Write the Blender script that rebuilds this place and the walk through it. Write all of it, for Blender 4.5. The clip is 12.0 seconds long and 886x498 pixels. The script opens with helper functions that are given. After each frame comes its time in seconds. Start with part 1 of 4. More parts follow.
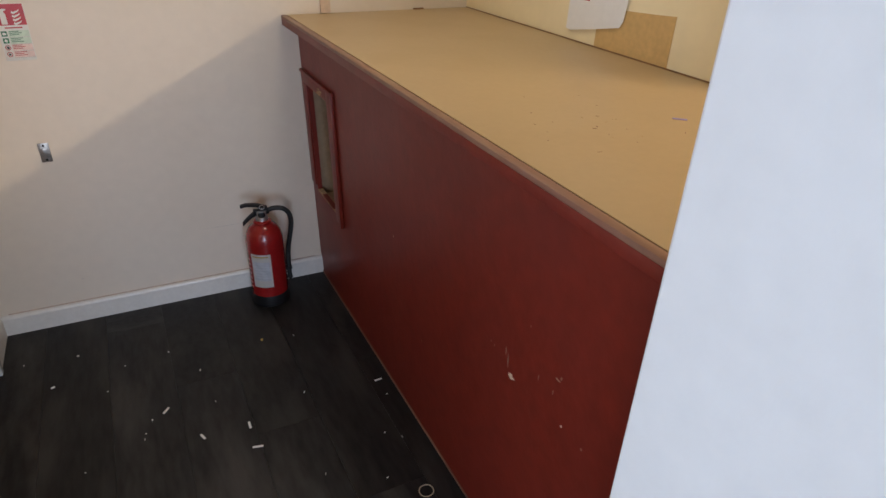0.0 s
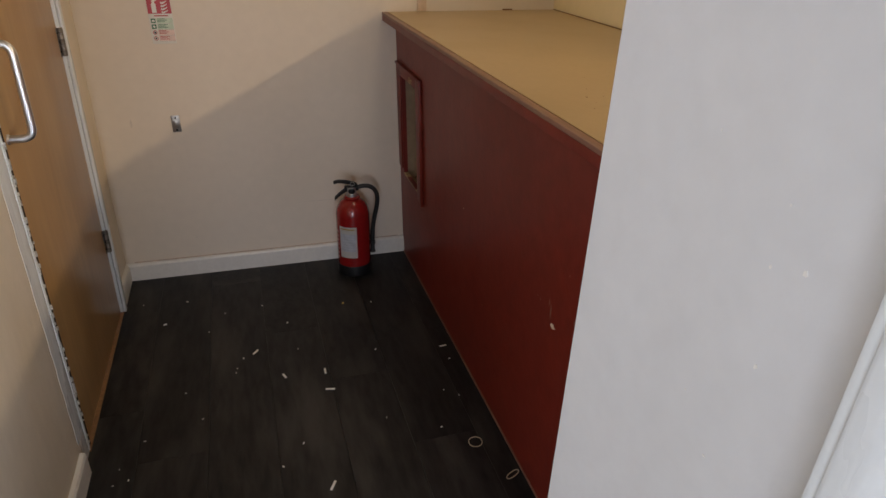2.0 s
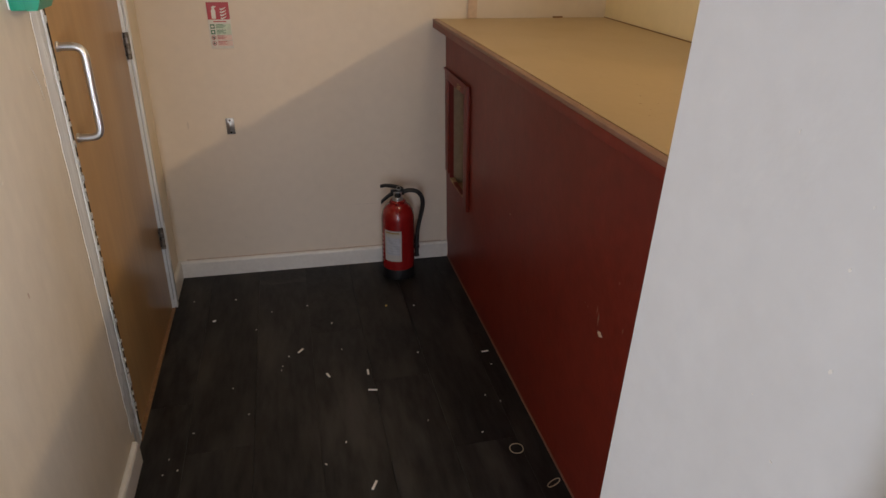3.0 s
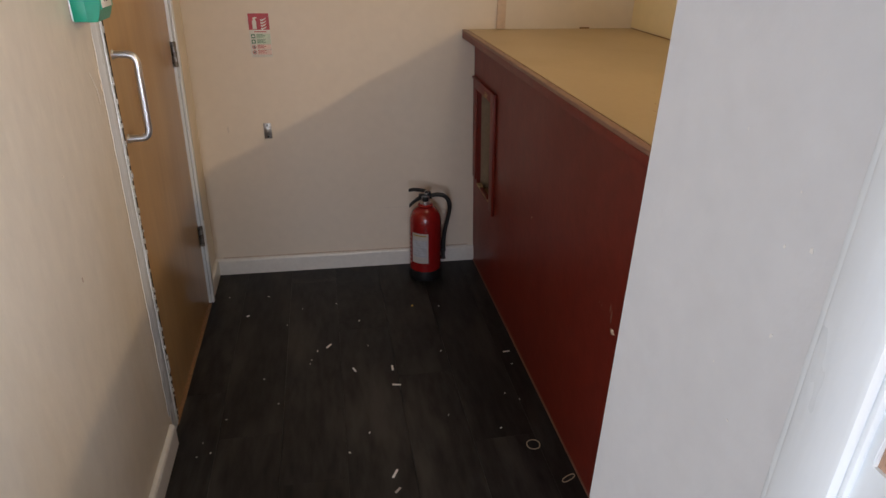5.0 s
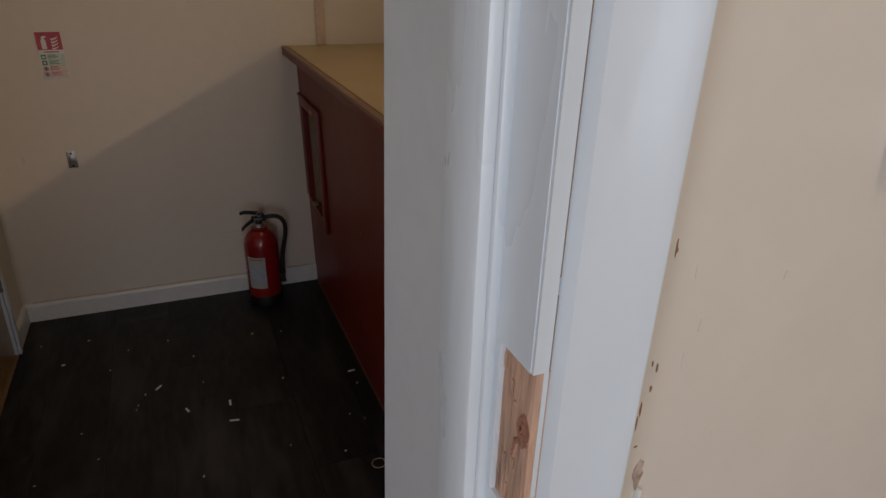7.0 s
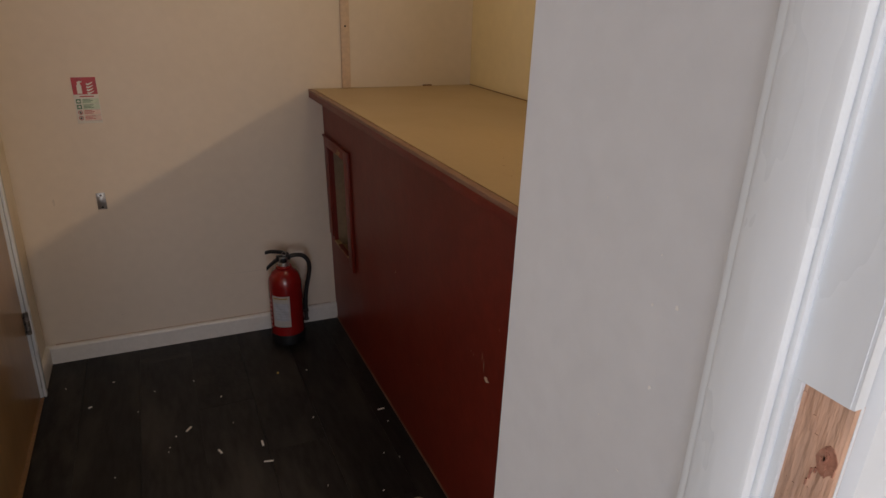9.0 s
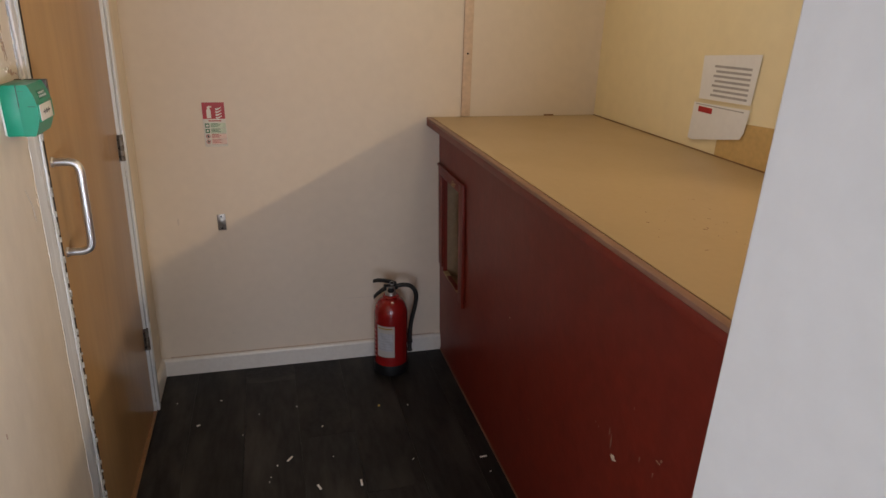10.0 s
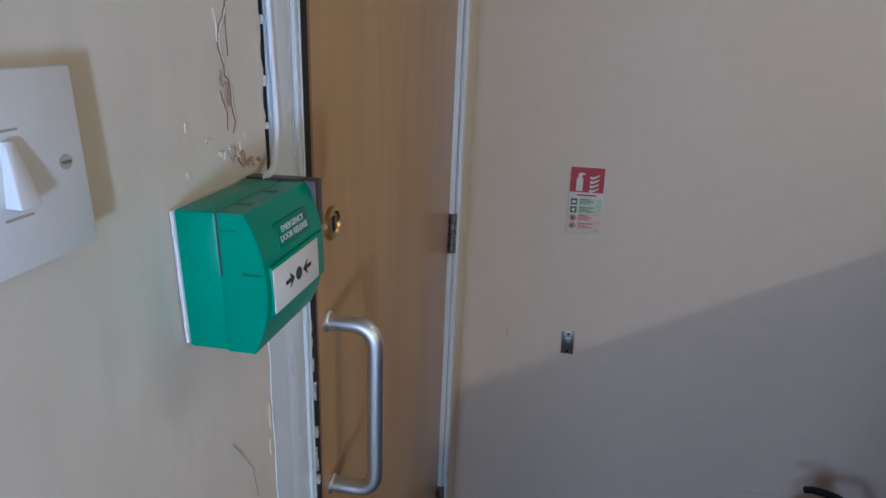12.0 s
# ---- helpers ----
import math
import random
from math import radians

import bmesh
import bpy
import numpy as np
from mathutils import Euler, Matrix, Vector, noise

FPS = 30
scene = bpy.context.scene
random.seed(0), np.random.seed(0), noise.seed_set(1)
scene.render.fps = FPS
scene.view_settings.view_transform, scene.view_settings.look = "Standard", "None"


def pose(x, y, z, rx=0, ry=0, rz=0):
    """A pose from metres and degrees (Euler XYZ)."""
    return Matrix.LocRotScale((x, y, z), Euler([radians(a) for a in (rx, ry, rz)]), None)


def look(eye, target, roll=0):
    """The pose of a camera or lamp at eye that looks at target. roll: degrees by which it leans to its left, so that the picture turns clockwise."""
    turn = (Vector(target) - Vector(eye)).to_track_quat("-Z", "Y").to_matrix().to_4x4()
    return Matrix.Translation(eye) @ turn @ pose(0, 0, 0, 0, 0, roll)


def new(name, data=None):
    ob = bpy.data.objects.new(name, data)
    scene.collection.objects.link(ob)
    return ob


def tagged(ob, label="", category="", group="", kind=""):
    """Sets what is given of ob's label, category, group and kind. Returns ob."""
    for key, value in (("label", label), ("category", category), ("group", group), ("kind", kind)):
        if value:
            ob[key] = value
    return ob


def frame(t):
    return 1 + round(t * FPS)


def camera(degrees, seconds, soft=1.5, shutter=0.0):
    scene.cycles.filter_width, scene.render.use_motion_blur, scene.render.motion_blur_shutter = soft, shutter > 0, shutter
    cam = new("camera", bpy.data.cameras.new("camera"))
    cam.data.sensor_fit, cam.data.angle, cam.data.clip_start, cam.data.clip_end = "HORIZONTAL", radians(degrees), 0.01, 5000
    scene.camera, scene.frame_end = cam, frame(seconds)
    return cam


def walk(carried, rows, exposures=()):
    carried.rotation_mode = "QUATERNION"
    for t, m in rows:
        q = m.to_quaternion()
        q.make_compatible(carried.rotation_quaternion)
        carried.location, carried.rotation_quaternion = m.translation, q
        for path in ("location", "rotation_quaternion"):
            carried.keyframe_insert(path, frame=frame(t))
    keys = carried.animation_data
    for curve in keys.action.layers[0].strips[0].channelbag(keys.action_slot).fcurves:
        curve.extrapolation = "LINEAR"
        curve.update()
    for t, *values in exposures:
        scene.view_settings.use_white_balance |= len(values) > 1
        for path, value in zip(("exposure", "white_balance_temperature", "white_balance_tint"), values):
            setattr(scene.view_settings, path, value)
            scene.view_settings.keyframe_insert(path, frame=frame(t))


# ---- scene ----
cam = camera(70.1, 12.0)
PATH = [
    (0, (0.549, 0.945, 1.499), (1.354, 2.495, 0.526), 1.8),
    (0.5, (0.527, 0.833, 1.506), (1.224, 2.445, 0.548), 2.0),
    (1, (0.52, 0.73, 1.466), (1.153, 2.377, 0.525), 1.6),
    (1.5, (0.542, 0.701, 1.471), (1.133, 2.367, 0.534), 1.4),
    (2, (0.538, 0.705, 1.459), (1.083, 2.388, 0.525), 1.5),
    (2.5, (0.546, 0.692, 1.473), (1.033, 2.397, 0.547), 1.3),
    (3, (0.511, 0.699, 1.455), (0.942, 2.425, 0.539), 1.2),
    (3.5, (0.536, 0.712, 1.435), (0.888, 2.46, 0.535), 1.2),
    (5.3, (0.519, 0.601, 1.471), (0.849, 2.363, 0.585), 0.7),
    (5.5, (0.55, 0.602, 1.46), (0.88, 2.368, 0.581), 0.5),
    (6, (0.629, 0.577, 1.457), (1.033, 2.332, 0.586), 0.7),
    (6.5, (0.67, 0.574, 1.446), (1.275, 2.272, 0.58), 1.3),
    (6.7, (0.668, 0.589, 1.461), (1.34, 2.265, 0.601), 1.4),
    (8.3, (0.576, 0.608, 1.486), (1.367, 2.269, 0.702), 1.6),
    (8.5, (0.554, 0.617, 1.486), (1.346, 2.285, 0.718), 1.7),
    (9, (0.501, 0.633, 1.492), (1.28, 2.318, 0.747), 1.6),
    (9.5, (0.466, 0.664, 1.529), (1.169, 2.38, 0.792), 1.8),
    (10, (0.478, 0.798, 1.541), (0.982, 2.592, 0.824), 1.6),
    (10.5, (0.407, 1.051, 1.505), (0.667, 2.908, 0.808), 1.4),
    (11, (0.303, 1.314, 1.504), (0.391, 3.188, 0.813), 1.2),
    (11.5, (0.29, 1.581, 1.519), (0.177, 3.457, 0.836), 1.0),
    (12, (0.244, 1.82, 1.493), (-0.144, 3.668, 0.832), 1.0),
]
EXPOSURES = [(0, 0.08, 5800, 7), (0.5, -0.38, 6100, 8), (1.0, -0.46, 6350, 9), (1.5, -0.48, 6500, 9), (2.5, -0.46, 6900, 11), (3.0, -0.48, 6900, 11), (3.5, -0.48, 6600, 10), (5.5, -0.5, 6800, 11), (6.0, -1.08, 6900, 11), (6.5, -1.68, 6700, 11), (8.5, -1.38, 7100, 14), (9.0, -1.07, 7250, 15), (9.5, -0.63, 7200, 16), (10.0, -0.45, 6700, 11), (10.5, -0.10, 5900, 6), (11.0, -0.2, 5250, 6), (11.5, -0.5, 5050, 5), (12, -0.75, 4800, 5)]
walk(cam, [(t, look(eye, target, roll)) for t, eye, target, roll in PATH], EXPOSURES)

# ---- world and light ----
world = bpy.data.worlds.new("world")
scene.world = world
world.use_nodes = True
wn = world.node_tree
sky = wn.nodes.new("ShaderNodeTexSky")
sky.sky_type, sky.sun_disc = "NISHITA", False
sky.sun_elevation, sky.sun_rotation = radians(28), radians(150)
wn.nodes["Background"].inputs[1].default_value = 0.10
wn.links.new(sky.outputs[0], wn.nodes["Background"].inputs[0])


def area_lamp(name, m, sx, sy, power, colour, spread=180):
    data = bpy.data.lights.new(name, "AREA")
    data.shape, data.size, data.size_y, data.energy, data.color = "RECTANGLE", sx, sy, power, colour
    data.spread = radians(spread)
    ob = new(name, data)
    ob.matrix_world = m
    return ob


DAY = (0.75, 0.825, 1.0)
WARM = (1.0, 0.86, 0.64)
ORANGE = (1.0, 0.74, 0.46)
area_lamp("daylight_back", look((0.05, -2.34, 1.25), (0.05, 1.0, 1.25)), 1.1, 1.3, 66, DAY)
area_lamp("daylight_side", look((-1.34, -0.80, 1.4), (1.0, -0.80, 1.4)), 0.85, 1.3, 60, DAY)
area_lamp("daylight_right", look((1.58, -1.45, 0.68), (0.0, 2.50, 1.62)), 0.36, 0.8, 12.0, DAY, 42)
# made-up warm strip: throws the counter's slanting shadow, its true source unknown
area_lamp("tube_light", look((3.30, -0.5, 2.26), (1.9, -0.5, 1.5)), 3.0, 0.09, 98, ORANGE)
# two added warm fills: over the counter, and in the room behind
area_lamp("lobby_light", look((1.28, 2.7, 2.355), (1.28, 2.7, 0)), 0.26, 0.26, 4.6, WARM)
area_lamp("entrance_light", look((0.85, 0.05, 2.355), (0.85, 0.05, 0)), 0.26, 0.26, 8, WARM)


# ---- materials ----
def material(name, base, rough=0.5, metal=0.0, spots=0.0, spot_colour=None, scale=6.0, grain=0.06, grain_scale=60.0, bump=0.05,
             bump_scale=120.0, stretch=(1, 1, 1), per_object=0.0, coat=0.0, spec=0.5, rough_var=0.08):
    """A painted or natural surface: a base colour with broad stains, fine grain and relief."""
    m = bpy.data.materials.new(name)
    m.use_nodes = True
    nt = m.node_tree
    b = nt.nodes["Principled BSDF"]
    tc = nt.nodes.new("ShaderNodeTexCoord")
    mp = nt.nodes.new("ShaderNodeMapping")
    mp.inputs["Scale"].default_value = stretch
    nt.links.new(tc.outputs["Object"], mp.inputs[0])
    info = nt.nodes.new("ShaderNodeObjectInfo")
    if per_object:
        # each piece takes its own stretch of the pattern
        shift = nt.nodes.new("ShaderNodeCombineXYZ")
        far = nt.nodes.new("ShaderNodeMath")
        far.operation = "MULTIPLY"
        far.inputs[1].default_value = 37.0
        nt.links.new(info.outputs["Random"], far.inputs[0])
        nt.links.new(far.outputs[0], shift.inputs[0])
        nt.links.new(far.outputs[0], shift.inputs[1])
        nt.links.new(shift.outputs[0], mp.inputs["Location"])

    def noise_node(s, detail=4):
        n = nt.nodes.new("ShaderNodeTexNoise")
        n.inputs["Scale"].default_value, n.inputs["Detail"].default_value = s, detail
        nt.links.new(mp.outputs[0], n.inputs[0])
        return n

    def mix(kind, fac, a, c):
        x = nt.nodes.new("ShaderNodeMix")
        x.data_type, x.blend_type = "RGBA", kind
        if isinstance(fac, float):
            x.inputs[0].default_value = fac
        else:
            nt.links.new(fac, x.inputs[0])
        for socket, value in ((x.inputs[6], a), (x.inputs[7], c)):
            if isinstance(value, tuple):
                socket.default_value = (*value, 1)
            else:
                nt.links.new(value, socket)
        return x.outputs[2]

    def ramp(source, lo, hi):
        r = nt.nodes.new("ShaderNodeMapRange")
        r.inputs[1].default_value, r.inputs[2].default_value = lo, hi
        nt.links.new(source, r.inputs[0])
        return r.outputs[0]

    broad, fine = noise_node(scale, 5), noise_node(grain_scale, 6)
    dark = tuple(c * (1 - 2.2 * grain) for c in base)
    light = tuple(min(1, c * (1 + 1.6 * grain)) for c in base)
    colour = mix("MIX", ramp(fine.outputs[0], 0.3, 0.7), dark, light)
    if spots:
        sc = spot_colour or tuple(c * 0.6 for c in base)
        f = nt.nodes.new("ShaderNodeMath")
        f.operation = "MULTIPLY"
        f.inputs[1].default_value = spots
        nt.links.new(ramp(broad.outputs[0], 0.48, 0.72), f.inputs[0])
        colour = mix("MIX", f.outputs[0], colour, sc)
    if per_object:
        r = nt.nodes.new("ShaderNodeMapRange")
        r.inputs[3].default_value, r.inputs[4].default_value = 1 - per_object, 1 + per_object
        nt.links.new(info.outputs["Random"], r.inputs[0])
        h = nt.nodes.new("ShaderNodeHueSaturation")
        nt.links.new(r.outputs[0], h.inputs["Value"])
        nt.links.new(colour, h.inputs["Color"])
        colour = h.outputs[0]
    nt.links.new(colour, b.inputs["Base Color"])
    rr = nt.nodes.new("ShaderNodeMapRange")
    rr.inputs[3].default_value, rr.inputs[4].default_value = max(0.02, rough - rough_var), min(1, rough + rough_var)
    nt.links.new(broad.outputs[0], rr.inputs[0])
    nt.links.new(rr.outputs[0], b.inputs["Roughness"])
    b.inputs["Metallic"].default_value = metal
    b.inputs["Coat Weight"].default_value = coat
    b.inputs["Specular IOR Level"].default_value = spec
    if bump:
        bn = noise_node(bump_scale, 3)
        bp = nt.nodes.new("ShaderNodeBump")
        bp.inputs["Strength"].default_value, bp.inputs["Distance"].default_value = bump, 0.01
        nt.links.new(bn.outputs[0], bp.inputs["Height"])
        nt.links.new(bp.outputs[0], b.inputs["Normal"])
    return m


CREAM = material("cream_paint", (0.78, 0.69, 0.58), 0.55, spots=0.10, spot_colour=(0.60, 0.50, 0.36), scale=2.2, grain=0.010, grain_scale=25, bump=0.035, bump_scale=45)
CREAM_OLD = material("cream_paint_old", (0.73, 0.66, 0.55), 0.42, spots=0.36, spot_colour=(0.62, 0.49, 0.30), scale=3.0, grain=0.02, grain_scale=30, bump=0.16, bump_scale=22, stretch=(1, 1, 0.45))
YELLOW = material("yellow_paint", (0.90, 0.77, 0.48), 0.5, spots=0.10, spot_colour=(0.74, 0.58, 0.32), scale=2.0, grain=0.012, grain_scale=20, bump=0.04, bump_scale=40)
WHITE_WALL = material("white_wall_paint", (0.73, 0.745, 0.76), 0.5, spots=0.08, spot_colour=(0.66, 0.64, 0.62), scale=3, grain=0.012, grain_scale=30, bump=0.08, bump_scale=40)
GLOSS = material("white_gloss_paint", (0.74, 0.785, 0.81), 0.28, spots=0.05, spot_colour=(0.70, 0.67, 0.60), scale=8, grain=0.012, grain_scale=40, bump=0.10, bump_scale=40, stretch=(1, 1, 0.25))
SKIRT = material("white_skirting_paint", (0.78, 0.76, 0.72), 0.35, spots=0.25, spot_colour=(0.55, 0.50, 0.44), scale=9, grain=0.02, bump=0.08)
RED = material("dark_red_paint", (0.190, 0.023, 0.013), 0.42, spots=0.5, spot_colour=(0.150, 0.024, 0.018), scale=3, grain=0.06, grain_scale=22, bump=0.05, bump_scale=50, rough_var=0.12, spec=0.42)
RED_EDGE = material("worn_red_edging", (0.25, 0.125, 0.085), 0.45, spots=0.6, spot_colour=(0.40, 0.26, 0.16), scale=14, grain=0.06, bump=0.1, stretch=(1, 0.3, 1))
TOP = material("varnished_board", (0.49, 0.36, 0.20), 0.45, spots=0.3, spot_colour=(0.42, 0.30, 0.15), scale=3.5, grain=0.010, grain_scale=60, bump=0.006, bump_scale=200)
BARE = material("bare_wood", (0.58, 0.36, 0.25), 0.75, spots=0.5, spot_colour=(0.50, 0.26, 0.16), scale=30, grain=0.14, grain_scale=120, bump=0.5, bump_scale=160, stretch=(1, 1, 0.15))
KNOT = material("wood_knot", (0.36, 0.155, 0.10), 0.7, spots=0.6, spot_colour=(0.50, 0.27, 0.18), scale=120, grain=0.15, grain_scale=200, bump=0.3)
RAW_EDGE = material("raw_board_edge", (0.50, 0.36, 0.20), 0.8, grain=0.15, grain_scale=150, bump=0.4)
PLY = material("box_inside_board", (0.40, 0.28, 0.17), 0.8, spots=0.35, spot_colour=(0.20, 0.13, 0.075), scale=7, grain=0.05, bump=0.15)
DOOR = material("beech_veneer", (0.47, 0.285, 0.115), 0.34, spots=0.6, spot_colour=(0.36, 0.20, 0.072), scale=4, grain=0.05, grain_scale=30, bump=0.03, stretch=(1, 1, 0.13), coat=0.15)
DOOR_EDGE = material("dark_wood_edge", (0.26, 0.135, 0.055), 0.45, grain=0.1, grain_scale=60, stretch=(1, 1, 0.1))
FLOOR = material("dark_vinyl_plank", (0.0175, 0.0168, 0.0168), 0.46, spec=0.24, spots=0.8, spot_colour=(0.056, 0.052, 0.048), scale=9, grain=0.24, grain_scale=42, bump=0.10, bump_scale=70, stretch=(1, 0.22, 1), per_object=0.22, rough_var=0.14)
JOINT = material("plank_joint", (0.014, 0.013, 0.012), 0.8, bump=0)
STEEL = material("satin_steel", (0.74, 0.75, 0.76), 0.40, metal=1.0, grain=0.02, bump=0.02, bump_scale=300)
HINGE = material("hinge_steel", (0.42, 0.40, 0.37), 0.38, metal=1.0, spots=0.5, spot_colour=(0.16, 0.14, 0.12), scale=40, grain=0.05, bump=0.05)
HINGE_DARK = material("tarnished_hinge_steel", (0.20, 0.18, 0.16), 0.5, metal=0.6, spots=0.6, spot_colour=(0.45, 0.42, 0.38), scale=70, grain=0.1, bump=0.1)
BRASS = material("brass", (0.55, 0.38, 0.16), 0.35, metal=1.0, grain=0.05, bump=0.03)
GREEN = material("green_plastic", (0.0, 0.27, 0.165), 0.32, grain=0.02, bump=0.03, spots=0.1, scale=20)
GREEN_PLATE = material("green_label_plastic", (0.004, 0.19, 0.115), 0.4, grain=0.02, bump=0.02)
GREEN_DARK = material("dark_green_plastic", (0.01, 0.12, 0.075), 0.3, grain=0.02, bump=0.03)
PACKING = material("dark_packing_board", (0.055, 0.04, 0.032), 0.35, spots=0.4, scale=30, grain=0.08, bump=0.05)
WHITE_PL = material("white_plastic", (0.78, 0.78, 0.78), 0.3, grain=0.01, bump=0.02, spots=0.1, scale=20, spot_colour=(0.7, 0.68, 0.62))
CARD = material("white_card", (0.78, 0.76, 0.70), 0.5, grain=0.02, bump=0.02)
PAPER = material("white_paper", (0.85, 0.84, 0.81), 0.6, grain=0.01, bump=0.05, bump_scale=15)
INK = material("dark_ink", (0.05, 0.05, 0.05), 0.6, bump=0)
GREY_INK = material("grey_ink", (0.42, 0.40, 0.38), 0.6, bump=0)
GREY_SCUFF = material("grey_scuff", (0.69, 0.61, 0.52), 0.6, bump=0)
ROW_GREEN = material("pale_green_print", (0.60, 0.70, 0.56), 0.5, bump=0)
ROW_PINK = material("pale_pink_print", (0.80, 0.62, 0.55), 0.5, bump=0)
SIGN_RED = material("sign_red", (0.44, 0.018, 0.022), 0.4, bump=0)
SIGN_GREEN = material("sign_green", (0.02, 0.16, 0.06), 0.4, bump=0)
EXT_RED = material("extinguisher_red", (0.26, 0.010, 0.010), 0.24, grain=0.03, bump=0.015, coat=0.3)
BLACK = material("black_plastic", (0.008, 0.008, 0.009), 0.5, grain=0.05, bump=0.03, spec=0.3)
RUBBER = material("black_rubber", (0.014, 0.014, 0.014), 0.55, grain=0.05, bump=0.05)
GAP = material("dark_gap", (0.02, 0.017, 0.015), 0.9, bump=0)
PLASTER = material("exposed_plaster", (0.56, 0.42, 0.34), 0.9, spots=0.6, spot_colour=(0.45, 0.32, 0.24), scale=60, grain=0.15, grain_scale=150, bump=0.6, bump_scale=150)
BATTEN = material("batten_paint", (0.72, 0.56, 0.42), 0.5, spots=0.3, scale=9, grain=0.04, bump=0.06)
PATCH = material("unpainted_orange_patch", (0.64, 0.42, 0.16), 0.6, spots=0.3, spot_colour=(0.55, 0.35, 0.13), scale=6, grain=0.04, bump=0.08)
PILE = material("brush_pile", (0.62, 0.60, 0.57), 0.9, spots=0.7, spot_colour=(0.07, 0.06, 0.05), scale=90, grain=0.2, grain_scale=300, bump=0.6, bump_scale=200)
CEIL = material("ceiling_paint", (0.78, 0.76, 0.72), 0.7, grain=0.01, bump=0.05)
CHIP = material("wood_chip", (0.86, 0.82, 0.74), 0.7, grain=0.08, bump=0.1)
CHIP_Y = material("yellowed_chip", (0.60, 0.42, 0.10), 0.7, grain=0.08, bump=0.1)
BAND = material("rubber_band", (0.50, 0.42, 0.30), 0.6, grain=0.05, bump=0.03)
PIN = material("purple_plastic", (0.35, 0.30, 0.62), 0.4, bump=0)
FRAME_W = material("window_frame_paint", (0.78, 0.78, 0.77), 0.35, grain=0.01, bump=0.03)


# ---- helpers for meshes ----
def add_box(bm, x0, x1, y0, y1, z0, z1, m=None, bevel=0.0, seg=2):
    made = bmesh.ops.create_cube(bm, size=1.0)
    vs = made["verts"]
    for v in vs:
        v.co = Vector((x0 + (v.co.x + 0.5) * (x1 - x0), y0 + (v.co.y + 0.5) * (y1 - y0), z0 + (v.co.z + 0.5) * (z1 - z0)))
    if bevel:
        es = list({e for v in vs for e in v.link_edges})
        made = bmesh.ops.bevel(bm, geom=es, offset=bevel, segments=seg, affect="EDGES", profile=0.5)
        vs = list({v for f in made["faces"] for v in f.verts} | {v for v in vs if v.is_valid})
    if m is not None:
        bmesh.ops.transform(bm, matrix=m, verts=vs)
    return vs


def boxes(*dims, bevel=0.0, m=None):
    bm = bmesh.new()
    for d in dims:
        add_box(bm, *d, m=m, bevel=bevel)
    return bm


def turned(profile, steps=32, m=None):
    """A solid of revolution round z from (radius, height) pairs."""
    bm = bmesh.new()
    rings = []
    for r, z in profile:
        if r < 1e-6:
            rings.append([bm.verts.new((0, 0, z))])
        else:
            rings.append([bm.verts.new((r * math.cos(2 * math.pi * i / steps), r * math.sin(2 * math.pi * i / steps), z)) for i in range(steps)])
    for a, b in zip(rings, rings[1:]):
        for i in range(steps):
            j = (i + 1) % steps
            if len(a) == 1 and len(b) == 1:
                continue
            if len(a) == 1:
                bm.faces.new((a[0], b[j], b[i]))
            elif len(b) == 1:
                bm.faces.new((a[i], a[j], b[0]))
            else:
                bm.faces.new((a[i], a[j], b[j], b[i]))
    if m is not None:
        bm.transform(m)
    bmesh.ops.recalc_face_normals(bm, faces=bm.faces)
    return bm


def tube(points, radius, steps=14, closed=False, radii=None):
    """A round bar swept along points."""
    bm = bmesh.new()
    pts = [Vector(p) for p in points]
    n = len(pts)
    rings = []
    up = Vector((0.31, 0.22, 0.93))
    for i, p in enumerate(pts):
        a = pts[i - 1] if (i or closed) else p
        b = pts[(i + 1) % n] if (i < n - 1 or closed) else p
        d = (b - a).normalized()
        u = (up - d * up.dot(d)).normalized()
        w = d.cross(u)
        up = u
        r = radii[i] if radii else radius
        rings.append([bm.verts.new(p + r * (math.cos(2 * math.pi * k / steps) * u + math.sin(2 * math.pi * k / steps) * w)) for k in range(steps)])
    for i in range(n if closed else n - 1):
        a, b = rings[i], rings[(i + 1) % n]
        for k in range(steps):
            bm.faces.new((a[k], a[(k + 1) % steps], b[(k + 1) % steps], b[k]))
    if not closed:
        bm.faces.new(rings[0][::-1])
        bm.faces.new(rings[-1])
    bmesh.ops.recalc_face_normals(bm, faces=bm.faces)
    return bm


def bend(points, radius, steps=8):
    """Round the corners of a polyline."""
    pts = [Vector(p) for p in points]
    out = [pts[0]]
    for a, b, c in zip(pts, pts[1:], pts[2:]):
        r1, r2 = b + (a - b).normalized() * radius, b + (c - b).normalized() * radius
        out += [(1 - t) ** 2 * r1 + 2 * t * (1 - t) * b + t * t * r2 for t in [i / steps for i in range(steps + 1)]]
    return out + [pts[-1]]


def prism(outline, depth, m=None, bevel=0.0):
    """An outline in the xy plane, raised to a thickness along z."""
    bm = bmesh.new()
    low = [bm.verts.new((x, y, 0)) for x, y in outline]
    high = [bm.verts.new((x, y, depth)) for x, y in outline]
    n = len(outline)
    bm.faces.new(low[::-1])
    bm.faces.new(high)
    for i in range(n):
        bm.faces.new((low[i], low[(i + 1) % n], high[(i + 1) % n], high[i]))
    bmesh.ops.recalc_face_normals(bm, faces=bm.faces)
    if bevel:
        bmesh.ops.bevel(bm, geom=list(bm.edges), offset=bevel, segments=2, affect="EDGES")
    if m is not None:
        bm.transform(m)
    return bm


